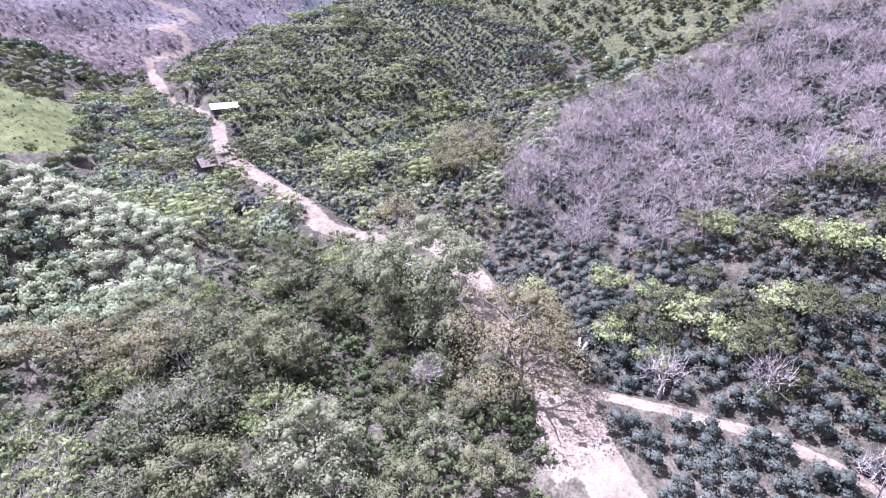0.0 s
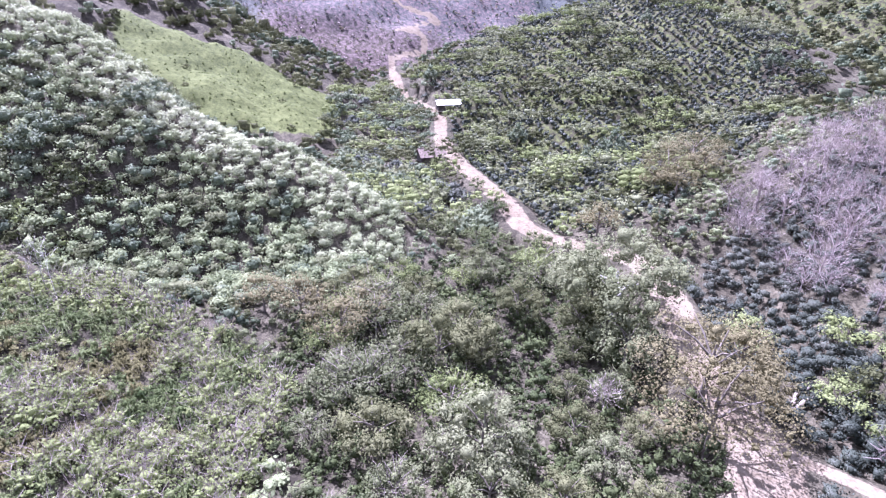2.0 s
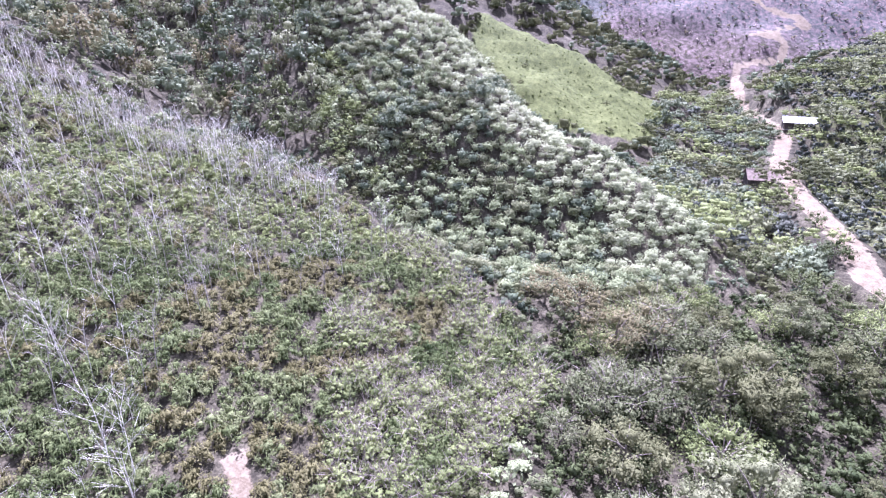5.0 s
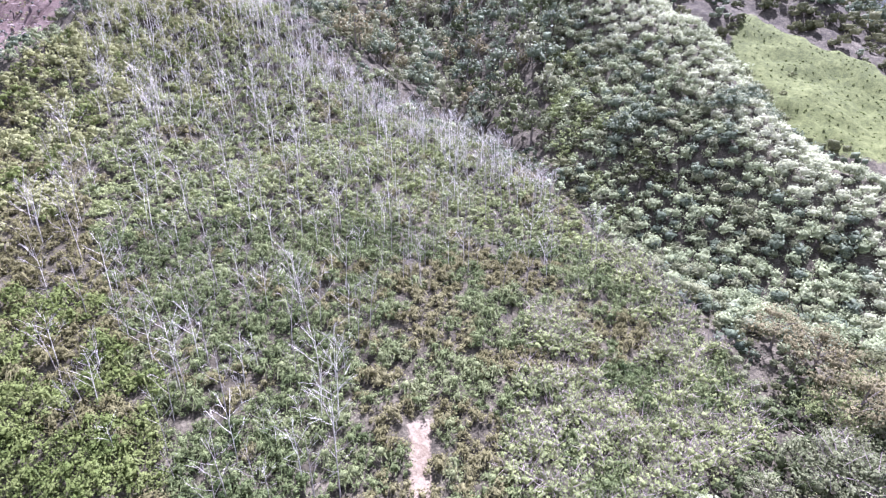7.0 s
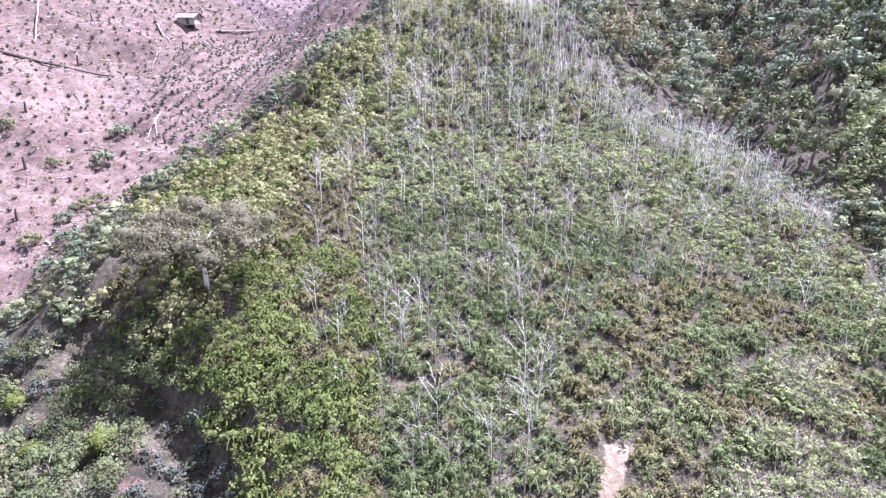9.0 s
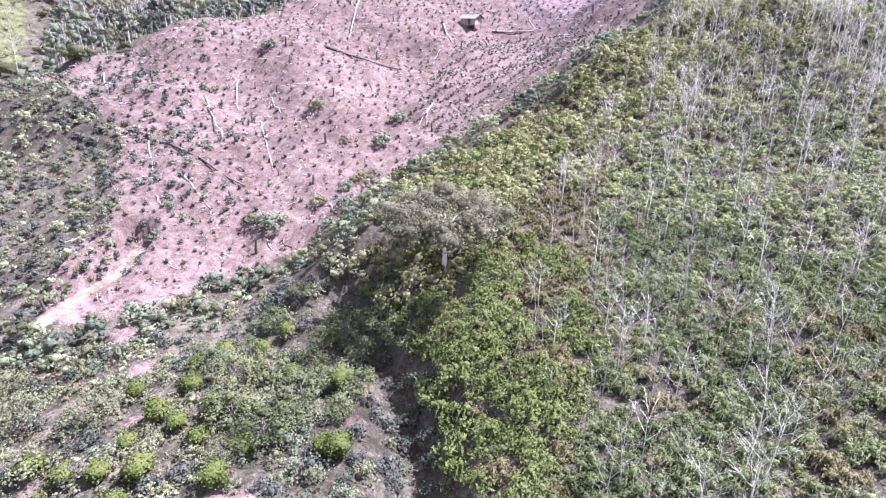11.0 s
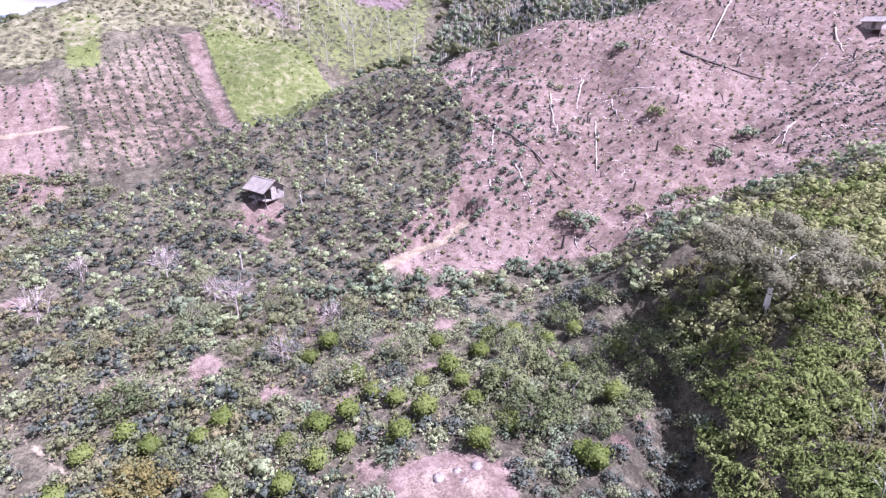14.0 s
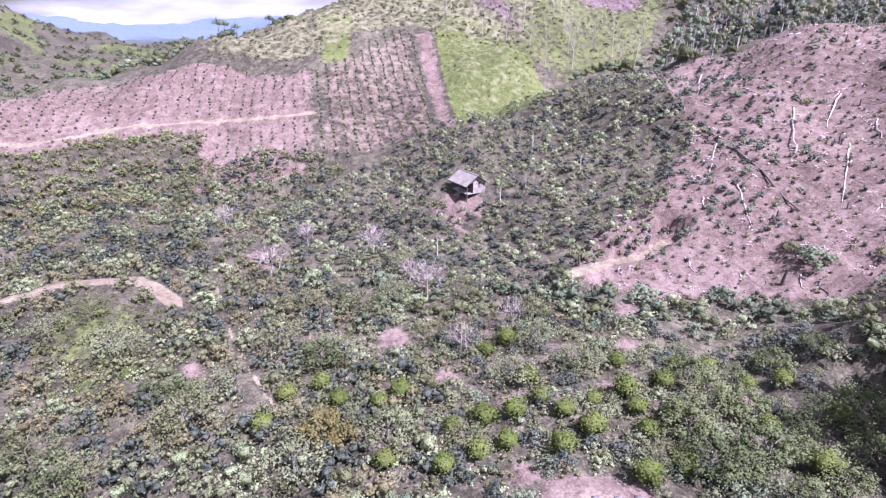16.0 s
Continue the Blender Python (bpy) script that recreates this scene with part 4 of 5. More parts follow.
stand("fern", "arching green fern clump on the spur", "fern", ferns, cover_pts[is_fern & (r <= 60)], (0.65, 1.3), 20, 250, at(5, 34), "ferns on the spur")
SLENDER = poly((-6, 27), (-16, 40), (-14, 62), (-10, 80), (-5, 105), (-3, 140), (4, 140), (10, 105), (18, 90), (28, 80), (38, 70), (44, 58), (30, 48), (18, 46), (14, 27))
slender = [[("stem", bare_tree(s, 6.0, 8, 0.044, 56), m)] for s, m in ((83, PALEBARK), (84, GREYBARK), (85, GREYBARK), (86, PALEBARK))]
stand("slender_bare_tree", "slender pale leafless tree on the spur", "tree", slender, spread(SLENDER, 2.5, 22, 0.48, keep=0.85), (0.5, 1.15), 21, 300, at(5, 50), "bare trees on the spur")

RUSTGREY = leafy("brown_green_leaf", (0.096, 0.096, 0.058), (0.184, 0.179, 0.114), (0.225, 0.213, 0.149), 0.6, 0.3)
umbrella = [[("trunk", trunk(87, 6.4, 0.24, 7, 0.34), PALEBARK), ("crown", crown(87, 6400, 11.6, 7.0, 0.26, 3.6, 52, 0.7), RUSTGREY)]]
stand("umbrella_tree", "tall spreading grey-green tree with a pale trunk", "tree", umbrella, np.array([at(-25.5, 51)]), (1, 1.01), 42, 2, (0, 0))

crest = spread(poly((38, 74), (26, 86), (17, 95), (9, 114), (4, 145), (-2, 145), (5, 105), (13, 88), (23, 78), (34, 68)), 1.45, 73, 0.48, keep=0.95)
crest = np.vstack([crest, spread(poly((-6, 90), (-4, 140), (4, 140), (8, 108), (14, 88), (4, 80), (-6, 78)), 2.1, 79, 0.5, keep=0.9)])
stand("crest_sapling", "pale leafless saplings crowding the spur's crest", "trees", [[("stem", bare_tree(s, 4.0, 6, 0.04, 34), PALEBARK)] for s in (157, 158)], crest, (0.6, 1.2), 72)

# the plantation below: coffee and round citrus bushes on pink soil
PLANTATION = poly((-22, 30), (-29, 44), (-34, 54), (-44, 60), (-58, 56), (-76, 56), (-84, 50), (-80, 30), (-60, 24), (-40, 24))
low_coffee = spread(PLANTATION, 1.9, 23, 0.42, keep=0.85)
stand("plantation_coffee", "grey-green coffee bush on reddish plantation soil", "coffee bush", [[("stem", coffee_stem, BARK), ("crown", crown(s, 150, 1.8, 1.6, 0.24, 0.0, 5, 0.55), m)] for s, m in ((91, GREYLEAF), (92, COFFEE), (93, DARKLEAF), (98, COFFEE), (99, GREYLEAF))], low_coffee, (0.55, 1.05), 22, 300, at(-45, 44), "coffee bushes of the plantation")
citrus = [[("stem", coffee_stem, BARK), ("crown", crown(s, 330, 2.3, 1.7, 0.17, -0.1, 1, 0.9, cuts=3), CITRUS)] for s in (94, 95)]
CITRUS_AT = ((-77.4, 50.2), (-74.9, 46.4), (-72.5, 48.5), (-69.9, 42), (-67.8, 40), (-65, 38.8), (-71.1, 38.1), (-61.3, 37.1), (-64.6, 34.7), (-78.8, 35.7), (-75.5, 33.3), (-71.7, 34.8), (-80, 31.8), (-87.7, 32), (-88.2, 38.5), (-85.6, 36.4),
             (-99.1, 41.8), (-93.1, 39.7), (-95, 42.6), (-102.3, 38.7), (-61.8, 40.7), (-58.3, 42.9), (-52.3, 41.2), (-50.8, 35.9), (-43.9, 44), (-56.8, 41), (-59.8, 47.1), (-38.6, 47.8), (-46.6, 49.2), (-53.5, 48.9), (-39.3, 33.1), (-74.8, 37.1), (-85.4, 40.1))
citrus_pts = np.vstack([[at(b, d) for b, d in CITRUS_AT], spread(poly((-34, 38), (-40, 52), (-48, 52), (-58, 50), (-57, 33), (-44, 31)), 4.4, 24, 0.4, keep=0.6)])
stand("citrus_bush", "round yellow-green citrus bush", "citrus bush", citrus, citrus_pts, (0.8, 1.2), 23, 150, (0, 0), "citrus bushes")
shady = [[("trunk", trunk(s, 2.6, 0.07, 5, 0.45), BARK), ("crown", crown(s, 600, 3.8, 2.4, 0.21, 1.1, 14, 0.3), m)] for s, m in ((96, GREYLEAF), (97, OLIVE))]
stand("plantation_tree", "thin-crowned olive tree over the plantation", "tree", shady, spread(poly((-34, 36), (-60, 62), (-84, 66), (-120, 70), (-126, 40), (-100, 26), (-60, 34)), 6.5, 25, 0.48, keep=0.8), (0.7, 1.2), 24, 120, (0, 0), "trees of the plantation")

low_growth = [[("leaves", crown(s, 36, 1.5, 0.8, 0.19, 0.0, 4, 0.5), m)] for s, m in ((166, GREYLEAF), (167, OLIVE), (168, RUST), (169, WEED))]
stand("low_growth", "low grey-green growth between the plantation bushes", "shrubs", low_growth, spread(poly((-53, 33), (-54, 55), (-60, 58), (-80, 62), (-122, 64), (-122, 42), (-90, 29), (-60, 30)), 1.35, 80, 0.5, keep=0.8), (0.6, 1.25), 76)

# the slope round the hut, and the scrub further west
HUTSLOPE = poly((-58, 72), (-56, 100), (-61, 131), (-69, 126), (-78, 116), (-90, 104), (-100, 84), (-92, 62), (-76, 60), (-66, 66))
stand("hillside_coffee", "dense blue-green coffee bushes round the hut", "coffee bushes", [[("crown", crown(s, 44, 1.7, 1.4, 0.29, 0.0, 3, 0.75), m)] for s, m in ((101, COFFEE), (102, COFFEE), (103, GREYLEAF), (104, WEED), (159, GREYLEAF))], spread(HUTSLOPE, 1.75, 26, 0.35, keep=0.93), (0.65, 1.15), 25)
stand("thinning_coffee", "smaller coffee bushes thinning out over pink soil", "coffee bushes", [[("crown", crown(s, 34, 1.5, 1.2, 0.36, 0.0, 3), m)] for s, m in ((155, COFFEE), (156, DARKLEAF))],
      np.vstack([spread(poly((-60, 66), (-52, 74), (-49, 100), (-52, 130), (-61, 131), (-56, 100), (-58, 84)), 2.1, 71, 0.4, keep=0.75), spread(poly((-52, 74), (-47, 76), (-45, 100), (-47, 134), (-52, 130), (-49, 100)), 2.3, 72, 0.4, keep=0.35)]), (0.5, 1.1), 70)
WEST = poly((-84, 50), (-92, 62), (-100, 84), (-90, 106), (-96, 116), (-110, 120), (-122, 116), (-140, 90), (-140, 40), (-120, 28), (-90, 26), (-80, 36))
stand("western_scrub", "mixed olive scrub and coffee in the western valley", "shrubs", [[("crown", crown(s, 66, 2.1, 1.7, 0.27, 0.0, 5, 0.62), m)] for s, m in ((105, GREYLEAF), (106, OLIVE), (107, WEED), (108, COFFEE), (109, RUST), (110, GREYLEAF), (104, COFFEE))], without(spread(WEST, 1.85, 27, 0.45, keep=0.93), GRASSY), (0.6, 1.25), 26)

# crops in rows on the far fields, young plants on the cleared slope
crop = [[("plant", crown(s, 9, 1.25, 0.9, 0.36, 0, 1, 0.95), m)] for s, m in ((111, COFFEE), (112, GREYLEAF), (120, GREYLEAF))]
stand("row_crop", "rows of young coffee on pink soil", "coffee bushes", crop, spread(PLOT_ROWS, 2.35, 28, 0.1, turn=1.62, keep=0.93, row=1.1), (0.5, 0.85), 27)
stand("field_crop", "young plants in rows on the pink field", "coffee bushes", crop, without(spread(PLOT_PINK, 2.3, 29, 0.12, turn=1.62, keep=0.85, row=1.2), FIELD_SCRUB), (0.35, 0.75), 28)
stand("field_scrub", "brownish scrub on fallow ground below the field road", "shrubs", [[("crown", crown(s, 26, 1.9, 1.2, 0.4, 0, 3), m)] for s, m in ((117, OLIVE), (118, RUST), (119, BRUSH))], spread(FIELD_SCRUB, 1.6, 75, 0.5, keep=0.85), (0.5, 1.2), 73)
CONTOUR = poly((-29, 97), (-25, 92), (-18, 104), (-11, 108), (-12, 125), (-17, 138), (-23, 136), (-26, 116))
stand("young_plant", "young dark coffee plant on cleared pink soil", "young plant", [[("plant", crown(s, 22, 0.9, 0.75, 0.2, -0.1, 1, 0.95), m)] for s, m in ((113, COFFEE), (114, COFFEE), (115, RUST))], without(spread(CLEARCUT, 2.05, 30, 0.3, turn=0.5, keep=0.85), CONTOUR), (0.5, 1.1), 29, 200, at(-50, 64), "young plants on the cleared slope")
stand("terrace_plant", "small dark coffee plant in a contour row", "young plant", [[("plant", crown(s, 20, 0.95, 0.8, 0.26, 0, 2, 0.9), COFFEE)] for s in (164, 165)], spread(CONTOUR, 1.15, 77, 0.12, turn=1.12, row=2.3), (0.6, 1.0), 75, 150, at(-22, 104), "coffee plants in contour rows")
stand("regrowth", "low brownish weeds coming up on cleared soil", "weeds", [[("leaves", crown(s, 7, 0.8, 0.5, 0.3, 0, 1, 0), m)] for s, m in ((160, RUST), (161, GREYLEAF), (162, TAN), (163, DRYTWIG))], spread(CLEARCUT, 1.25, 76, 0.5, keep=0.7), (0.35, 1.1), 74)
NORTHWEST = poly((-60, 136), (-48, 146), (-38, 156), (-29, 172), (-8, 200), (-4, 260), (-30, 300), (-57, 300), (-59, 160))
stand("ridge_wood", "tall grey forest behind the cleared slope", "trees", [[("trunk", tube([(0, 0, -0.3), (0.1, 0, 4.5), (0.1, 0.1, 8.6)], [0.14, 0.1, 0.03], 3), GREYBARK), ("crown", crown(s, 30, 3.6, 7.4, 0.62, 1.2, 5, 0.75), m)] for s, m in ((116, DARKLEAF), (117, COFFEE), (118, GREYLEAF))], spread(NORTHWEST, 4.3, 31, 0.48, keep=0.9), (0.6, 1.35), 30)
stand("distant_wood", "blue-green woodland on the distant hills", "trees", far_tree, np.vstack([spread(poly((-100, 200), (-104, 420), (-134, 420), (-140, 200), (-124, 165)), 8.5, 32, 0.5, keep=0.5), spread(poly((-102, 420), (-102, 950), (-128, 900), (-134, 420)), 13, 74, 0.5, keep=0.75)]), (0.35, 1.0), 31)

# low scrub on all the ground between
between = np.vstack([spread(np.array([at(q, 118) for q in range(-124, 149, 6)] + [at(q, 25) for q in range(146, -125, -12)]), 2.2, 61, 0.45),
                     spread(np.array([at(q, 260) for q in range(-124, 149, 6)] + [at(q, 118) for q in range(146, -125, -12)]), 5.0, 62, 0.45, keep=0.9)])
between = without(between, EAST, WOOD, MIDHILL, VALLEY, SILVERY, FOREST, SPUR, PLANTATION, HUTSLOPE, WEST, CLEARCUT, PLOT_ROWS, PLOT_PINK, PLOT_GREEN, SPUR_GREEN, BROWN_MOUNT, NORTHWEST, FAR_FARM, DRY_TOP, NORTH_SLOPE, poly((-122, 108), (-122, 165), (-100, 190), (-88, 220), (-66, 220), (-68, 118), (-80, 108)))
far_off = np.hypot(between[:, 0], between[:, 1]) > 118
scrub = [[("crown", crown(s, 36, 2.2, 1.7, 0.38, 0.0, 4, 0.66), m)] for s, m in ((141, OLIVE), (142, DARKLEAF), (143, WEED), (144, GREYLEAF))]
stand("low_scrub", "low mixed green scrub between the plots", "shrubs", scrub, between[~far_off], (0.6, 1.3), 61)
scrub_far = [[("crown", crown(s, 26, 4.4, 3.0, 0.6, 0.0, 4, 0.88), m)] for s, m in ((145, OLIVE), (146, DARKLEAF), (147, SHADE))]
stand("far_scrub", "mixed green scrub on the farther slopes", "shrubs", scrub_far, between[far_off], (0.6, 1.2), 62)

# ---- huts ----
def part(name, bm, material, parent, label=""):
    me = bpy.data.meshes.new(name)
    bm.to_mesh(me)
    bm.free()
    me.materials.append(material)
    ob = new(name, me)
    ob.parent = parent
    if label:
        ob["label"] = label
    return ob


def box(x0, x1, y0, y1, z0, z1, bevel=0.0):
    bm = bmesh.new()
    bmesh.ops.create_cube(bm, size=1)
    bmesh.ops.scale(bm, vec=(x1 - x0, y1 - y0, z1 - z0), verts=bm.verts)
    bmesh.ops.translate(bm, vec=((x0 + x1) / 2, (y0 + y1) / 2, (z0 + z1) / 2), verts=bm.verts)
    if bevel:
        bmesh.ops.bevel(bm, geom=bm.edges[:], offset=bevel, segments=1, affect="EDGES")
    return bm


def sheet(x0, x1, y0, z0, y1, z1, waves=26, depth=0.035, thick=0.03):
    """A corrugated roof slope from the eave (y0, z0) to the ridge (y1, z1)."""
    bm = bmesh.new()
    n = waves * 2
    rows = []
    for lift in (0, -thick):
        for y, z in ((y0, z0), (y1, z1)):
            rows.append([bm.verts.new((x0 + (x1 - x0) * q / n, y, z + lift + depth * (q % 2))) for q in range(n + 1)])
    for a, b in ((0, 1), (3, 2), (2, 0), (1, 3)):
        for q in range(n):
            bm.faces.new((rows[a][q], rows[a][q + 1], rows[b][q + 1], rows[b][q]))
    for q in (0, n):
        bm.faces.new((rows[0][q], rows[1][q], rows[3][q], rows[2][q]))
    bmesh.ops.recalc_face_normals(bm, faces=bm.faces)
    return bm


def gable(x, y, z0, z1, thick=0.05):
    bm = bmesh.new()
    pts = [(-y, z0), (y, z0), (0, z1)]
    a, b = [[bm.verts.new((x + s, p, z)) for p, z in pts] for s in (-thick / 2, thick / 2)]
    bm.faces.new(a)
    bm.faces.new(b[::-1])
    for q in range(3):
        bm.faces.new((a[q], a[(q + 1) % 3], b[(q + 1) % 3], b[q]))
    bmesh.ops.recalc_face_normals(bm, faces=bm.faces)
    return bm


def hut(label, bearing, dist, turn, long, deep, high, rise, wall, roof, lift=0.5, porch=1.2, steps=True):
    """A small gabled hut on posts; x runs along its ridge, the open porch is on the side of negative y."""
    x, y = at(bearing, dist)
    thing = new("hut")
    thing.matrix_world = pose(x, y, float(surface(np.array([x]), np.array([y]))[0]) + lift, 0, 0, turn)
    tagged(thing, label, "hut")
    l, d = long / 2, deep / 2
    part("floor_deck", box(-l, l, -d, d, -0.12, 0), PLANK, thing)
    for px in (-l + 0.1, 0, l - 0.1):
        for py in (-d + 0.1, d - 0.1):
            part("post", box(px - 0.07, px + 0.07, py - 0.07, py + 0.07, -lift - 1.6, high, 0.01), DARKPLANK, thing)
    n = max(4, int(long / 0.34))
    for q in range(n):
        a, b = -l + long * q / n, -l + long * (q + 1) / n - 0.015
        part("board", box(a, b, d - 0.05, d, 0, high), wall, thing)
        if porch > 0 and q in (n // 2, n // 2 + 1):
            continue
        part("board", box(a, b, -d + porch, -d + porch + 0.05, 0, high), DARKPLANK if porch > 0 else wall, thing)
    m = max(3, int((deep - porch) / 0.34))
    for sx in (-1, 1):
        for q in range(m):
            a, b = -d + porch + (deep - porch) * q / m, -d + porch + (deep - porch) * (q + 1) / m - 0.015
            if q == m // 2 and sx > 0:
                part("board", box(sx * l - 0.03, sx * l + 0.02, a, b, 0, high * 0.45), wall, thing)
                part("window_shutter", box(sx * l - 0.01, sx * l + 0.05, a, b, high * 0.47, high * 0.85), DARKPLANK, thing, "dark wooden shutter")
            else:
                part("board", box(sx * l - 0.03, sx * l + 0.02, a, b, 0, high), wall, thing)
        part("gable", gable(sx * (l - 0.02), d, high, high + rise), wall, thing)
    part("door", box(0.05, 0.8, -d + porch - 0.06, -d + porch - 0.01, 0, high * 0.92), DARKPLANK, thing)
    over = 0.55
    drop = rise * over / d
    part("roof_slope", sheet(-l - 0.5, l + 0.5, -d - over, high - drop + 0.05, 0, high + rise + 0.05), roof, thing)
    part("roof_slope", sheet(-l - 0.5, l + 0.5, d + over, high - drop + 0.05, 0, high + rise + 0.05), roof, thing)
    part("ridge_cap", box(-l - 0.5, l + 0.5, -0.12, 0.12, high + rise + 0.06, high + rise + 0.11, 0.02), roof, thing)
    for sy in (-1, 1):
        part("rafter", box(-l - 0.42, l + 0.42, sy * d - 0.05, sy * d + 0.05, high - 0.1, high), DARKPLANK, thing)
    if steps:
        for q in range(3):
            part("step", box(-0.3, 0.7, -d - 0.3 - 0.28 * q, -d - 0.05 - 0.28 * q, -0.2 - 0.17 * q, -0.15 - 0.17 * q), PLANK, thing)
    return thing


hut("weathered plank hut with a pale grey sheet roof among coffee", -77.5, 88.5, 22, 4.4, 3.6, 1.7, 1.2, PLANK, ZINC, 0.7)
hut("low pale hut with an open porch on the cleared slope", -23, 140, -12, 4.0, 2.8, 1.5, 0.7, LOGWOOD, ZINC, 0.5, 0)
hut("roadside shed with a bright white roof", 80.8, 156, -70, 6.2, 4.0, 1.9, 0.8, DARKPLANK, WHITEROOF, 0.4, 0.8)
hut("dark brown-roofed hut below the road", 79, 116, -62, 5.0, 4.0, 1.7, 1.2, DARKPLANK, THATCH, 0.4, 0.8)
hut("tiny white-roofed field shelter among crops", 65, 114, -40, 2.2, 1.8, 1.3, 0.4, DARKPLANK, WHITEROOF, 0.3, 0.5, False)


# ---- fallen logs, stumps and debris on the cleared slope ----
def lay(bits, lift, b0, d0, b1, d1, thick, seed, limbs=2):
    rng = np.random.RandomState(seed)
    a, b = np.array(at(b0, d0)), np.array(at(b1, d1))
    s = np.linspace(0, 1, 7)[:, None]
    p = a + (b - a) * s + rng.randn(7, 2) * 0.12
    z = surface(p[:, 0], p[:, 1]) + lift
    path = np.column_stack([p, 0.5 * z + 0.5 * np.linspace(z[0], z[-1], 7)])
    path[:, 2] = np.maximum(path[:, 2], z - 0.05)
    bits.append(tube(path, thick * np.linspace(1.15, 0.45, 7), 7))
    for q in range(limbs):
        f = path[rng.randint(2, 6)]
        e = f + np.array([*(rng.randn(2) * 1.1), 0.15 + 0.4 * rng.rand()])
        bits.append(tube([f, (f + e) / 2 + (0, 0, 0.1), e], [thick * 0.4, thick * 0.28, thick * 0.12], 4))


LOGS = (
    (-37.1, 120.0, -29.8, 114.0, 0.34, 1), (-52.9, 94.8, -46.0, 82.1, 0.30, 1), (-48.4, 107.3, -47.4, 93.0, 0.20, 0), (-45.4, 112.4, -45.8, 103.7, 0.18, 0),
    (-43.8, 99.5, -43.2, 84.8, 0.20, 0), (-51.7, 85.3, -49.5, 77.3, 0.18, 0), (-53.7, 98.7, -54.1, 87.5, 0.17, 0), (-25.7, 137.2, -24.7, 128.2, 0.22, 0),
    (-26.1, 117.5, -23.3, 105.8, 0.20, 1), (-33.6, 146.5, -34.9, 126.0, 0.18, 0), (-56.2, 126.3, -56.2, 110.2, 0.18, 0), (-21.0, 139.6, -16.0, 141.4, 0.24, 0),
    (-26.8, 100.9, -28.2, 96.0, 0.16, 0), (-41.7, 107.5, -36.3, 103.8, 0.14, 0))
for q, (b0, d0, b1, d1, thick, burnt) in enumerate(LOGS):
    bits, thick = [], thick * 0.72
    lay(bits, thick * 0.8, b0, d0, b1, d1, thick, q, 3)
    me = mesh_of("fallen_log", *join(*bits))
    me.materials.append(CHARRED if burnt else LOGWOOD)
    tagged(new("fallen_log", me), "charred dark fallen trunk on pink soil" if burnt else "bleached fallen trunk on pink soil", "log", "fallen logs on the cleared slope")
log_rng = np.random.RandomState(31)
for q, (x0, y0) in enumerate(spread(CLEARCUT, 8.0, 78, 0.5, keep=0.8)):
    far, bearing = math.hypot(x0, y0), math.degrees(math.atan2(x0, y0))
    bits, long = [], 1.5 + 3.5 * log_rng.rand() ** 2
    turn = math.radians(bearing) + log_rng.randn() * 0.7
    x1, y1 = x0 - long * math.sin(turn), y0 - long * math.cos(turn)
    thick = 0.05 + 0.07 * log_rng.rand()
    lay(bits, thick * 0.8, bearing, far, math.degrees(math.atan2(x1, y1)), math.hypot(x1, y1), thick, 60 + q, 2)
    me = mesh_of("fallen_branch", *join(*bits))
    dark = log_rng.rand() < 0.25
    me.materials.append(CHARRED if dark else LOGWOOD)
    tagged(new("fallen_branch", me), "thin charred stem lying on cleared soil" if dark else "thin bleached stem lying on cleared soil", "log", "felled stems on the cleared slope")
for q, (b0, d0, b1, d1) in enumerate(((117.6, 45.5, 119.6, 49.5), (118.4, 45.2, 120.2, 48.6))):
    bits = []
    lay(bits, 0.35 + 0.25 * q, b0, d0, b1, d1, 0.2, 40 + q, 0)
    me = mesh_of("fallen_log", *join(*bits))
    me.materials.append(LOGWOOD)
    tagged(new("fallen_log", me), "cut brown log beside the coffee rows", "log", "cut logs by the road")


def snag(seed, tall, thick):
    rng = np.random.RandomState(seed)
    bits = [tube([(0, 0, -0.4), (0.1, 0.05, tall * 0.5), (0.05 + 0.1 * rng.randn(), 0.1 * rng.randn(), tall)], [thick * 1.3, thick, thick * 0.5], 7)]
    for _ in range(3):
        s, a = 0.45 + 0.45 * rng.rand(), rng.rand() * 6.28
        p = np.array([0.08, 0.04, tall * s])
        bits.append(tube([p, p + np.array([math.cos(a), math.sin(a), 1.2]) * tall * 0.13], [thick * 0.5, thick * 0.15], 4))
    return join(*bits)


snags = [[("stem", snag(s, 3.2, 0.11), GREYBARK)] for s in (5, 6, 7)]
stand("dead_snag", "bleached broken tree stem standing among coffee", "dead tree", snags, np.array([at(b, d) for b, d in ((-71.0, 99), (-73.5, 101), (-71.5, 88), (-80.9, 71.5), (-86, 97), (-74, 84), (-66, 92))]), (0.7, 1.25), 51, 20, (0, 0), "dead stems")
stumps = [[("stump", tube([(0, 0, -0.2), (0, 0, 0.35), (0.04, 0, 0.6)], [0.26, 0.2, 0.17], 7), CHARRED)], [("stump", tube([(0, 0, -0.2), (0, 0, 0.6), (0.1, 0, 1.5)], [0.2, 0.16, 0.1], 6), CHARRED)]]
stand("stump", "charred tree stump on pink soil", "stump", stumps, spread(CLEARCUT, 7.5, 52, 0.5, keep=0.6), (0.6, 1.3), 52, 80, (0, 0), "stumps on the cleared slope")
rng = np.random.RandomState(8)
sticks = []
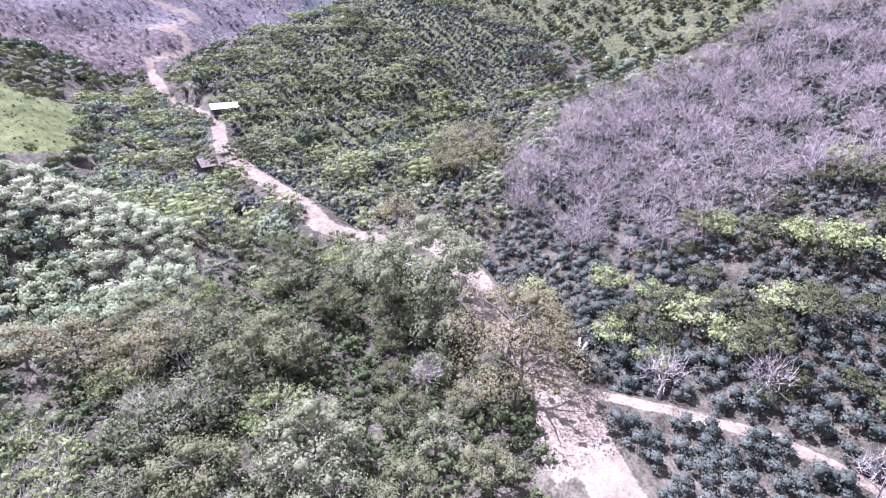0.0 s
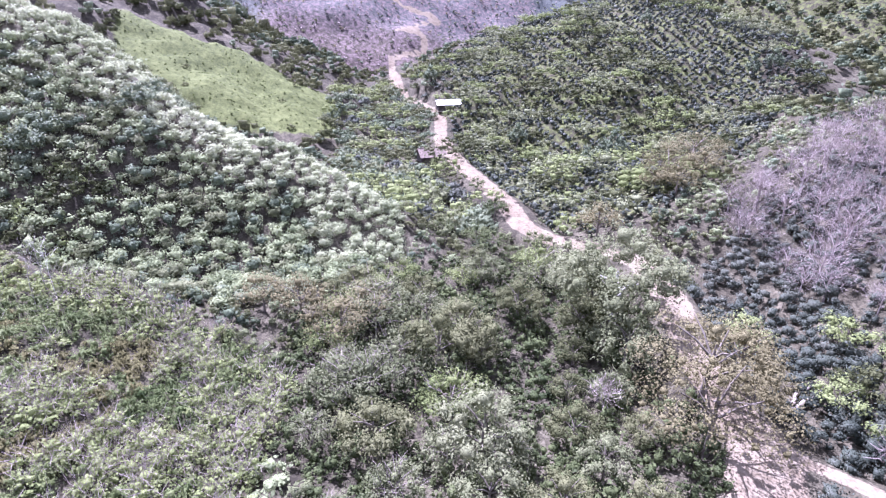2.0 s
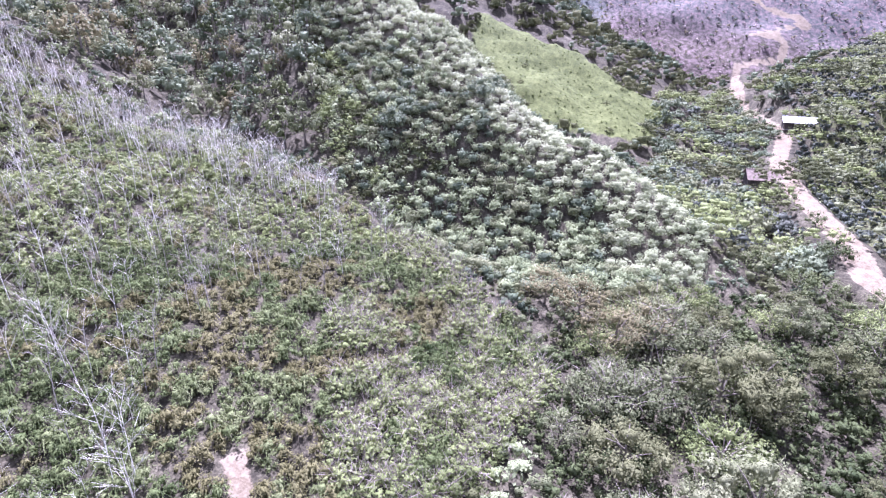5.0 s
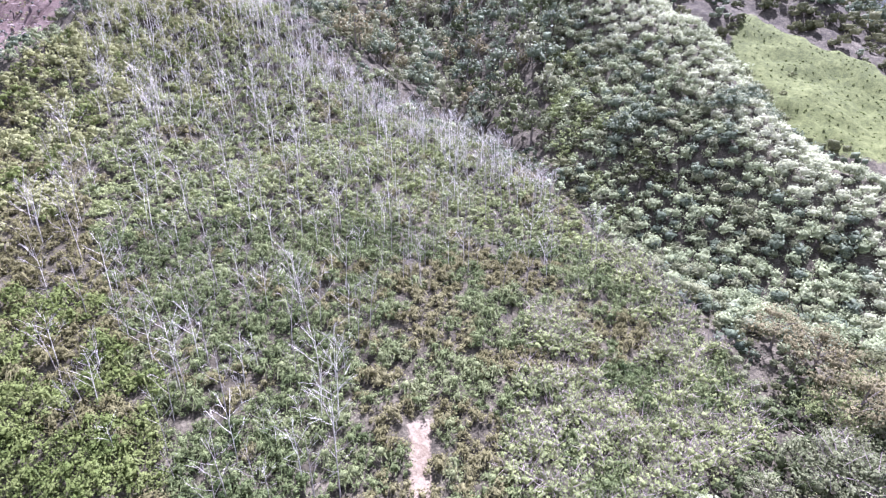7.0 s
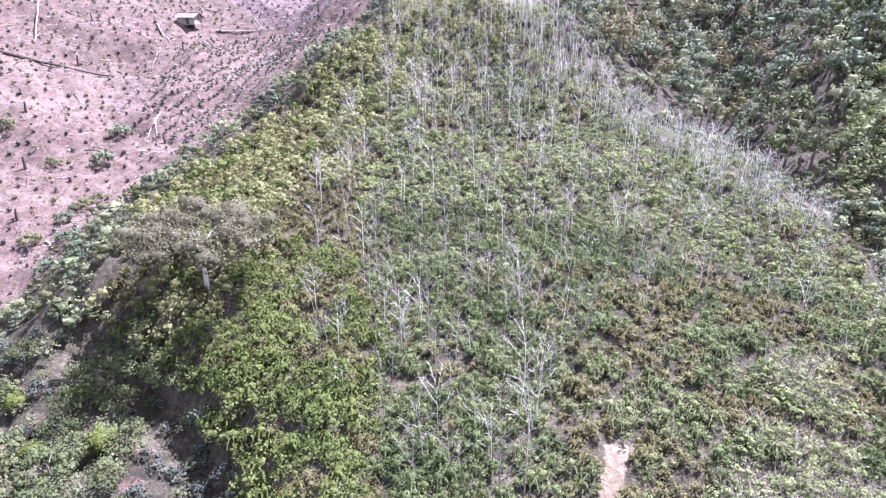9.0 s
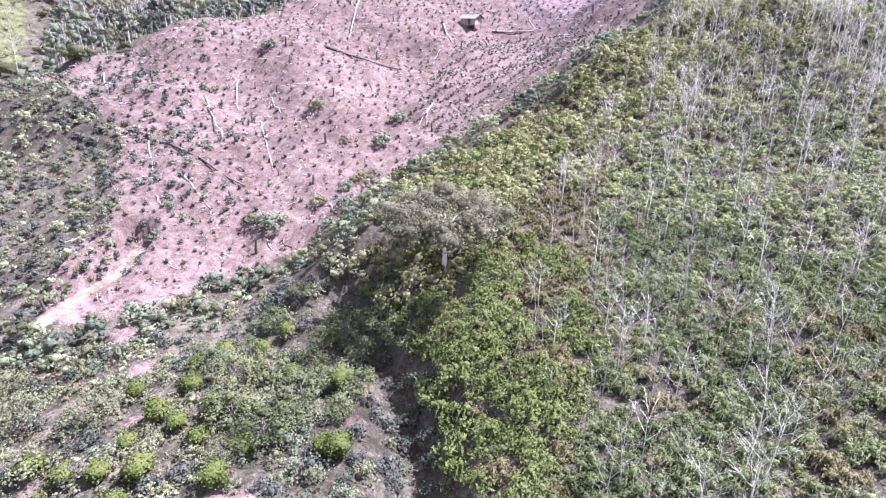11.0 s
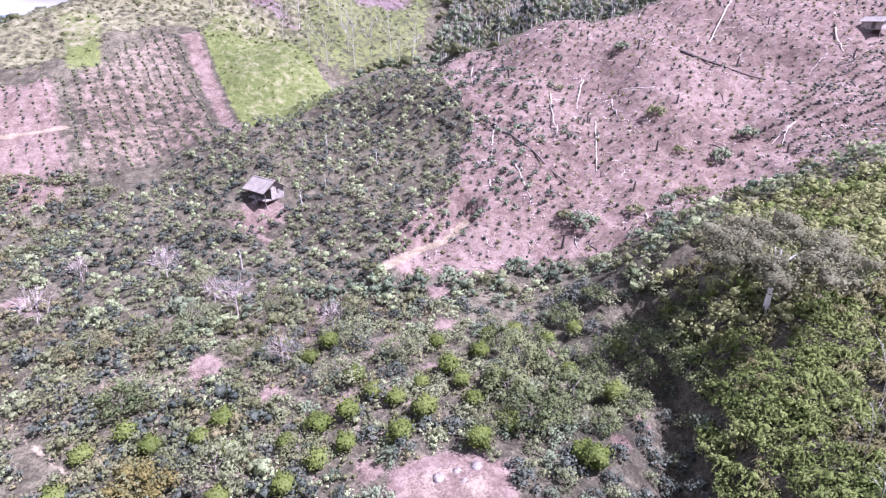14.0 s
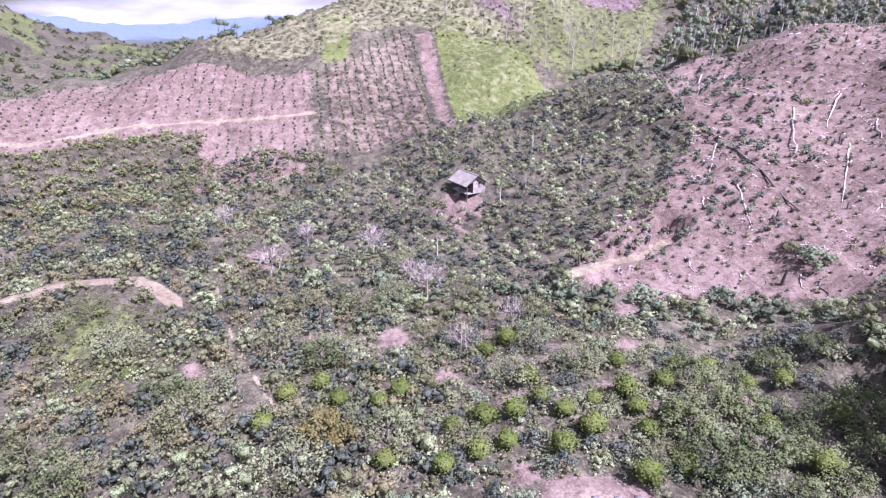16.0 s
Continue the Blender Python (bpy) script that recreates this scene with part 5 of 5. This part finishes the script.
for q in range(3):
    bits = []
    for _ in range(4):
        a, c, o = rng.rand() * 6.28, 0.5 + 0.9 * rng.rand(), rng.randn(2) * 0.7
        d = np.array([math.cos(a), math.sin(a), 0.08]) * c
        p = np.array([o[0], o[1], 0.16])
        bits.append(tube([p - d, p + d], [0.05, 0.025], 3))
    sticks.append([("sticks", join(*bits), LOGWOOD if q else CHARRED)])
stand("felling_debris", "bleached sticks scattered over the cleared slope", "debris", sticks, spread(CLEARCUT, 2.2, 53, 0.5, keep=0.7), (0.3, 0.9), 53)
stand("lone_shrub", "dark green shrub standing on the cleared slope", "shrub", [[("crown", crown(121, 170, 2.6, 2.0, 0.36, 0, 6), DARKLEAF)], [("crown", crown(122, 170, 2.4, 1.8, 0.34, 0, 6), OLIVE)]],
      np.array([at(b, d) for b, d in ((-42.1, 118), (-53.1, 108), (-47.6, 109.5), (-30.2, 96), (-38.2, 97), (-35.7, 90), (-32, 90), (-46, 73), (-36.1, 71), (-51.2, 63), (-58, 61), (-44, 71), (-39, 74), (-33, 82), (-34.5, 80), (-36, 77))]), (0.6, 1.25), 54, 30, (0, 0), "shrubs on the cleared slope")

# ---- single trees in and round the plantation ----
leafy_tree = [[("trunk", trunk(131, 3.0, 0.12, 5, 0.4), BARK), ("crown", crown(131, 860, 4.2, 4.4, 0.24, 0.5, 12, 0.5), DEEPLEAF)]]
stand("leafy_tree", "dense dark green tree between the plots", "tree", leafy_tree, np.array([at(b, d) for b, d in ((93, 66), (95, 67.5), (91, 65), (96.5, 65), (86, 80), (84, 92), (-94.7, 46), (-109.9, 45), (-113, 46), (-123, 38), (-47, 44), (-40, 47), (80, 74), (82, 79), (84, 73), (86, 70.5), (88.5, 68), (83, 86), (80, 92), (90.5, 70), (-31, 46), (-32, 52), (-36, 46), (-33, 49), (-37, 49), (-42, 55), (-45, 53), (-41, 45), (-48, 50), (-36, 41), (-39, 38), (-43, 40), (-46, 45), (-50, 44.5), (-48, 36.5), (-52, 47), (-45, 37), (-51, 39.5), (-41, 42))]), (0.55, 0.95), 55, 60, (0, 0), "dense trees")
amber_tree = [[("trunk", trunk(132, 2.6, 0.1, 5, 0.4), BARK), ("crown", crown(132, 700, 3.6, 3.4, 0.24, 0.6, 9), leafy("amber_leaf", (0.10, 0.088, 0.03), (0.19, 0.165, 0.062), (0.29, 0.255, 0.105), 0.6, 0.3))]]
stand("amber_tree", "amber-leaved tree among citrus bushes", "tree", amber_tree, np.array([at(b, d) for b, d in ((-95.7, 36), (-94.3, 35))]), (0.8, 1.0), 56, 9, (0, 0), "amber trees")
leafless_small = [[("trunk", trunk(133, 3.2, 0.08, 5, 0.32), DRYTWIG), ("crown", twigs(133, 220, 3.0, 4.2, 0.7, 0.02), DRYTWIG)]]
stand("leafless_shade_tree", "small leafless tree over the coffee", "tree", leafless_small, np.array([at(b, d) for b, d in ((-78, 47), (-82, 58), (-72, 52), (-88, 70), (-95, 78), (-103, 84), (-84, 62), (-99, 66), (137.8, 43.5), (128, 41.5), (149, 38), (100, 39))]), (0.8, 1.3), 57, 20, (0, 0), "leafless trees over coffee")
tall_bare = [[("stem", bare_tree(s, 11, 10, 0.09), GREYBARK)] for s in (134, 135)]
stand("tall_bare_tree", "tall thin pale tree at the forest edge", "tree", tall_bare, spread(poly((-84, 180), (-76, 165), (-66, 142), (-56, 138), (-48, 150), (-38, 160), (-45, 190), (-66, 240)), 8.0, 58, 0.5, keep=0.6), (0.6, 1.15), 58, 60, at(-64, 150), "tall bare trees")
stand("ridge_tree", "lone round-headed tree on the skyline ridge", "tree", [[("trunk", trunk(136, 5.0, 0.14, 3, 0.2), BARK), ("crown", crown(136, 160, 2.8, 3.0, 0.5, 4.0, 6), DARKLEAF)]],
      np.array([at(b, d) for b, d in ((-96.5, 177), (-99.5, 174), (-100.5, 172), (-101, 174), (-104, 170))]), (0.55, 1.0), 59, 9, (0, 0), "trees on the skyline")
stones = [[("rock", blob(np.random.RandomState(q), (0, 0, 0.05), 0.9, 0.34, 5, 0.12), ROCK)] for q in (1, 2, 3)]
stand("rock", "pale grey boulder on bare soil", "rock", stones, np.array([at(b, d) for b, d in ((-57, 30.8), (-54.5, 31.3), (-47, 110), (-59.5, 30.2), (-56, 29.8))]), (0.25, 0.6), 60, 9, (0, 0), "boulders")
